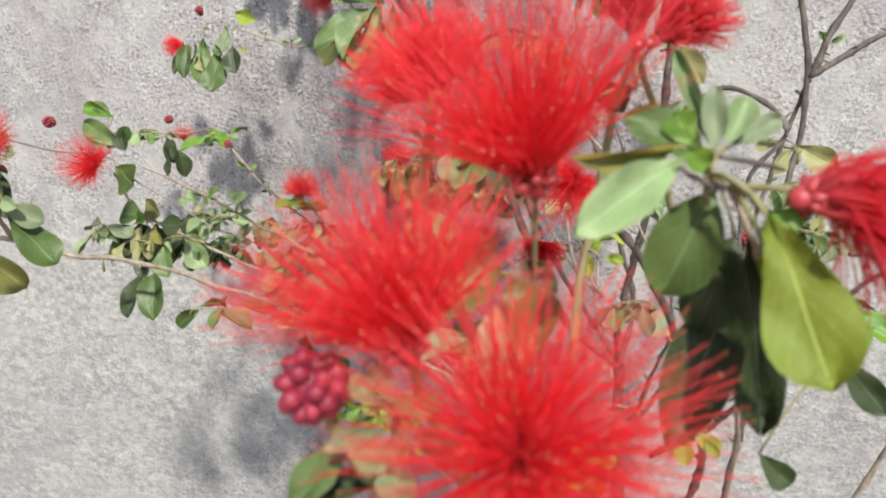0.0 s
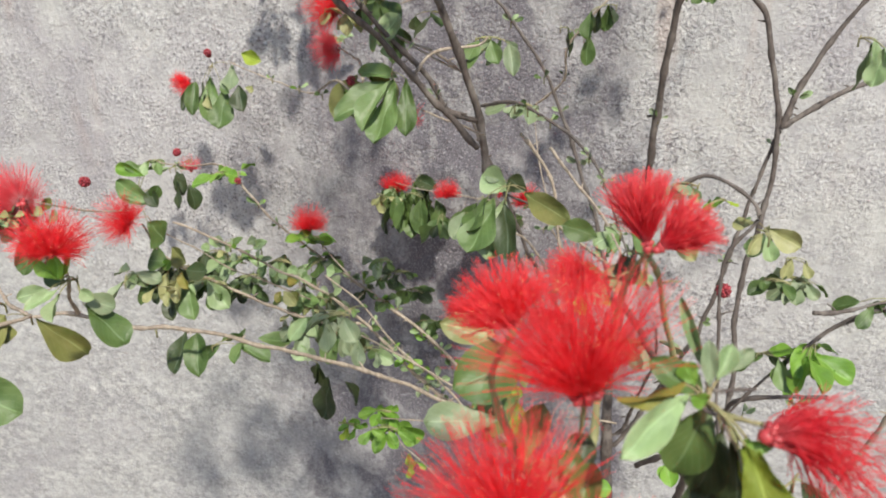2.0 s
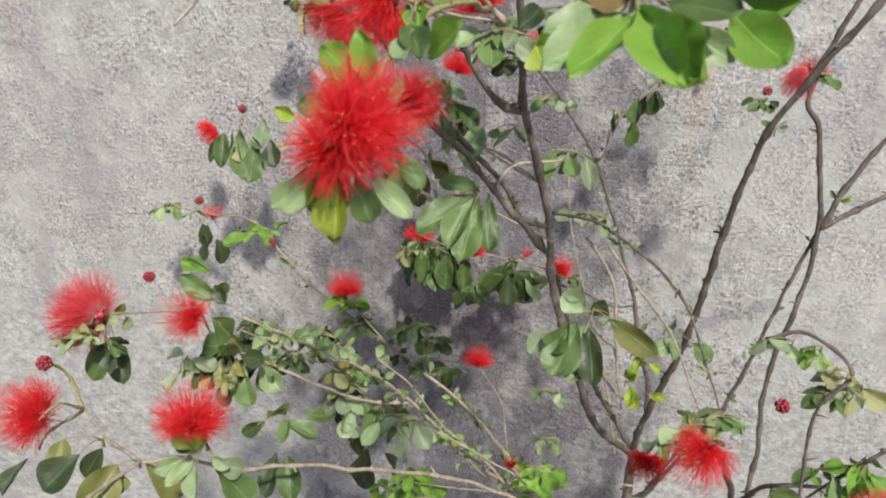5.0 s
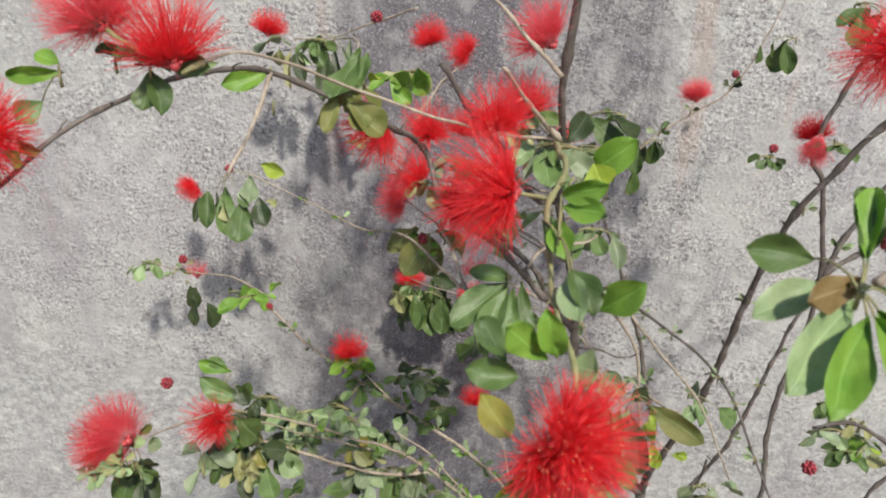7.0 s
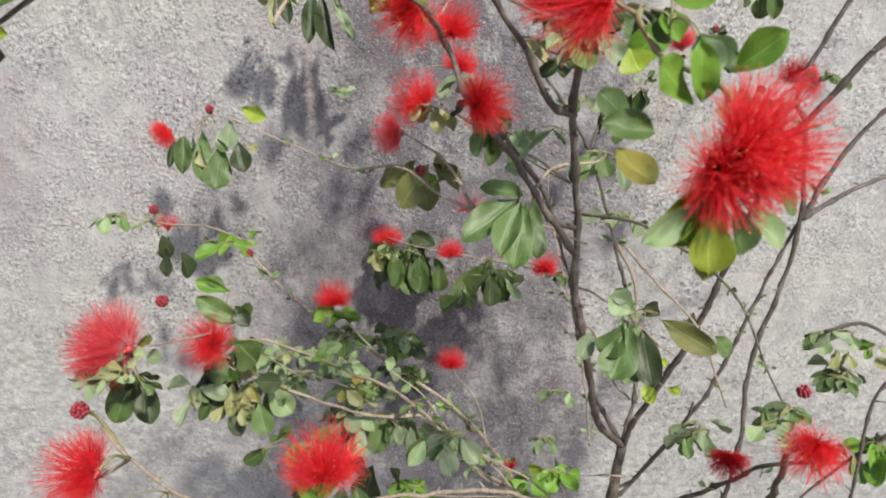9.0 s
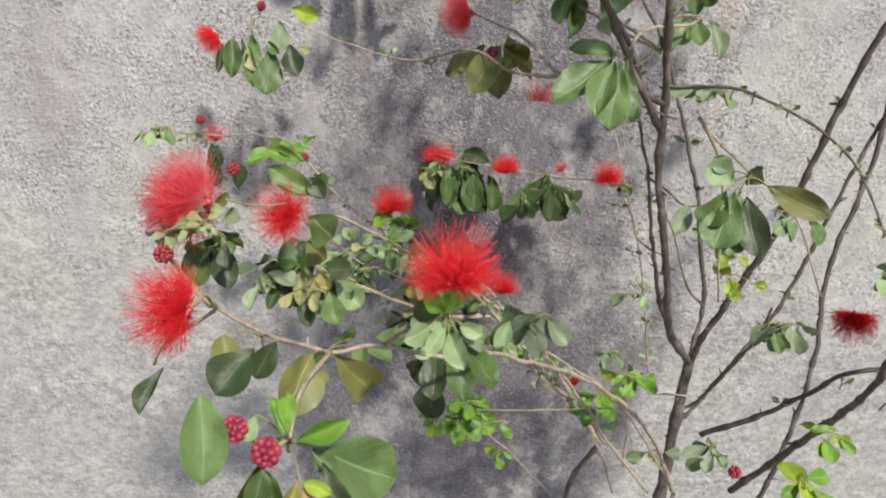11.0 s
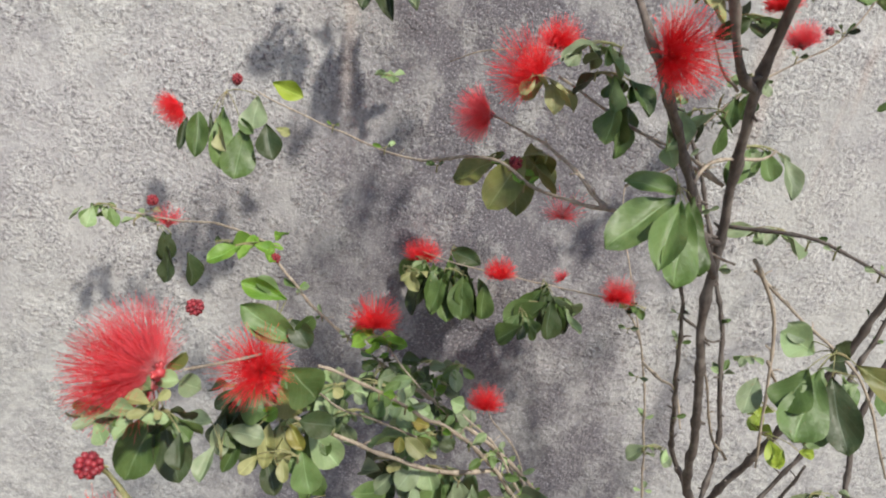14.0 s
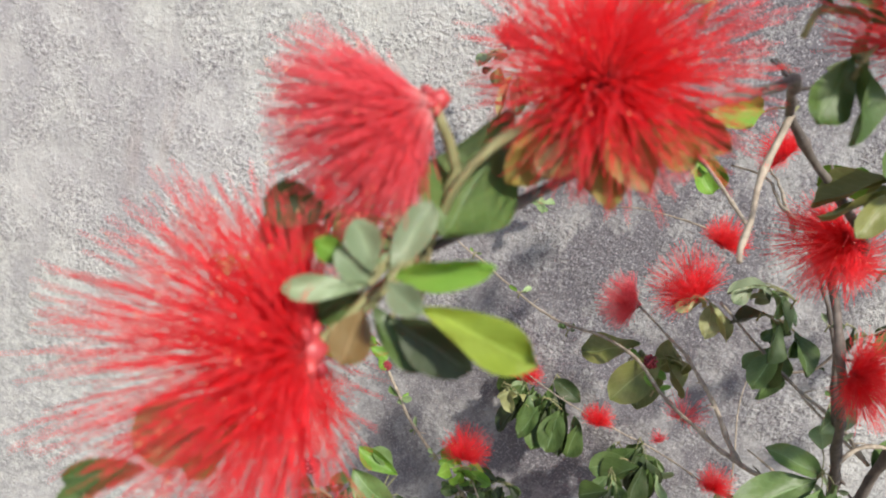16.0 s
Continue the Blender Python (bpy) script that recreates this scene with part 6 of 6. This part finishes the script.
spray(front, (0.212, 0.6, 1.073), 5, 0.030, "mature", 0.6, seed=70)
spray(front, (0.286, 0.6, 1.131), 5, 0.028, "mature", 0.6, seed=71)
spray(front, (0.255, 0.62, 1.332), 4, 0.040, "pale", 0.9, seed=72)
spray(mid, (0.204, 0.7, 1.144), 4, 0.024, "pale", 0.8, seed=73)
spray(mid, (0.24, 0.7, 1.122), 3, 0.020, "straw", 0.8, seed=74)
spray(mid, (0.144, 0.85, 1.354), 6, 0.018, "mature", 0.5, seed=75)
spray(mid, (0.07, 0.68, 1.151), 3, 0.028, "pale", 0.5, seed=76)
spray(mid, (0.146, 0.9, 1.468), 3, 0.036, "mature", 0.9, seed=77)
spray(mid, (0.092, 0.6, 1.547), 4, 0.030, "mature", 0.6, seed=78)
spray(mid, (0.165, 0.75, 1.403), 5, 0.020, "mature", 0.5, seed=79)
spray(mid, (-0.046, 0.74, 1.021), 4, 0.024, "grey", 0.6, seed=80)
spray(mid, (0.103, 0.7, 1.018), 5, 0.030, "grey", 0.6, seed=81)
spray(mid, (0.244, 0.7, 1.101), 8, 0.028, "grey", 0.6, seed=82)
spray(mid, (0.216, 0.66, 1.116), 6, 0.024, "mature", 0.5, seed=83)
spray(mid, (-0.074, 0.6, 1.466), 4, 0.030, "mature", 0.5, seed=84)
spray(front, (-0.191, 0.7, 0.862), 4, 0.035, "fresh", 0.5, seed=85)
spray(mid, (-0.043, 0.8, 0.901), 6, 0.026, "grey", 0.6, seed=86)
spray(mid, (-0.137, 0.68, 1.427), 4, 0.026, "straw", 0.5, seed=87)
spray(mid, (-0.104, 0.66, 1.416), 6, 0.024, "dark", 0.4, seed=88)
spray(mid, (-0.124, 0.66, 1.449), 4, 0.024, "green", 0.4, seed=89)
spray(mid, (-0.187, 0.72, 1.38), 6, 0.030, "grey", 0.6, seed=90)
spray(mid, (-0.342, 1.04, 1.281), 6, 0.016, "pale", 0.3, seed=91)
spray(mid, (0.02, 0.75, 0.786), 5, 0.024, "grey", 0.5, seed=92)
spray(back, (-0.354, 0.66, 0.986), 5, 0.045, "green", 0.5, seed=93)
spray(back, (-0.297, 0.72, 1.056), 7, 0.026, "pale", 0.4, seed=94)
spray(back, (-0.269, 0.72, 1.024), 4, 0.022, "pale", 0.5, seed=95)
spray(back, (-0.281, 0.7, 0.994), 5, 0.036, "grey", 0.6, seed=96)
spray(back, (-0.233, 0.85, 1.018), 6, 0.024, "grey", 0.5, seed=97)
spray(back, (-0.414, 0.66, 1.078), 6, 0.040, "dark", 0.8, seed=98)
spray(back, (-0.314, 0.83, 1.018), 6, 0.030, "mature", 0.5, seed=99)
spray(back, (-0.192, 0.7, 0.973), 5, 0.030, "grey", 0.5, seed=100)
spray(back, (-0.424, 0.6, 1.095), 4, 0.034, "grey", 0.5, seed=101)
spray(back, (-0.362, 0.66, 1.063), 5, 0.030, "mature", 0.7, seed=102)
spray(back, (-0.38, 0.6, 1.084), 3, 0.024, "straw", 0.6, seed=103)

# dark leaves behind the pale clumps, the shade there put into their colour
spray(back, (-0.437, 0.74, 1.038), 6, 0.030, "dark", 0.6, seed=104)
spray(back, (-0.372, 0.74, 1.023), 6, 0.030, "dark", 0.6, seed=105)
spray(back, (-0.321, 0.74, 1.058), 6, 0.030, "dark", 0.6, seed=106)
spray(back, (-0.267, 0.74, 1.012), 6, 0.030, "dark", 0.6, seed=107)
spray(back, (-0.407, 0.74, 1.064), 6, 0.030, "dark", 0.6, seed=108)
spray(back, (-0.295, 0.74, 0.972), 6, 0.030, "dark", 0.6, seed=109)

# rosette below the two flower heads and small leaves along the twigs
spray(front, (-0.440, 0.474, 1.202), 8, 0.017, "pale", 0.35, seed=110)
spray(front, (-0.455, 0.476, 1.196), 6, 0.015, "grey", 0.3, seed=111)
spray(front, (-0.428, 0.478, 1.206), 5, 0.013, "straw", 0.2, seed=112)
spray(front, (-0.424, 0.49, 1.190), 5, 0.018, "mature", 0.6, seed=113)

# young leaves at the nodes of the bare stems and twigs
BARE, LUSH = ("grey", "mature", "pale"), ("pale", "grey", "fresh", "green")
node_tufts(mid, [(-0.043, 0.67, 1.273), (0.006, 0.622, 1.271), (0.053, 0.578, 1.242), (0.079, 0.537, 1.19)], 6, 0.009, BARE, 1)
node_tufts(mid, [(0.065, 0.855, 1.018), (0.047, 0.855, 1.089), (-0.003, 0.873, 1.22), (-0.074, 0.878, 1.338)], 6, 0.014, BARE, 2)
node_tufts(mid, [(0.082, 0.762, 1.034), (0.098, 0.714, 1.219), (0.118, 0.665, 1.388)], 4, 0.010, BARE, 3)
node_tufts(mid, [(0.172, 0.845, 0.946), (0.221, 0.855, 1.145), (0.256, 0.86, 1.267)], 5, 0.012, BARE, 4)
node_tufts(mid, [(-0.094, 0.677, 1.262), (-0.121, 0.662, 1.312), (-0.169, 0.634, 1.377)], 3, 0.010, BARE, 5)
node_tufts(mid, [(0.011, 0.825, 0.976), (-0.029, 0.778, 1.083), (-0.063, 0.749, 1.189)], 4, 0.009, BARE, 6)
node_tufts(back, [(0.066, 0.95, 0.768), (0.037, 0.95, 0.896), (-0.038, 0.93, 1.074)], 5, 0.012, BARE, 7)
node_tufts(back, [(-0.209, 0.74, 1.261), (-0.308, 0.85, 1.241), (-0.436, 0.94, 1.251)], 4, 0.010, LUSH, 8)
node_tufts(back, [(-0.08, 0.76, 0.848), (-0.142, 0.73, 0.914), (-0.216, 0.69, 1.029), (-0.341, 0.61, 1.15)], 9, 0.014, LUSH, 9)
node_tufts(back, [(-0.132, 0.82, 0.896), (-0.226, 0.83, 0.968), (-0.372, 0.855, 1.053), (-0.428, 0.86, 1.11)], 8, 0.014, LUSH, 10)
node_tufts(back, [(-0.08, 0.83, 0.821), (-0.194, 0.83, 0.945), (-0.312, 0.835, 1.047)], 6, 0.015, LUSH, 11)
node_tufts(back, [(-0.043, 0.74, 0.812), (-0.11, 0.72, 0.915), (-0.16, 0.7, 0.976)], 4, 0.014, LUSH, 12)
node_tufts(back, [(-0.01, 0.97, 1.24), (0.042, 0.95, 1.341), (0.127, 0.945, 1.414)], 5, 0.013, ("mature", "dark", "grey"), 13)
node_tufts(mid, [(0.171, 0.8, 0.816), (0.199, 0.76, 0.887), (0.291, 0.7, 0.974)], 3, 0.014, LUSH, 14)

finish_sprigs()
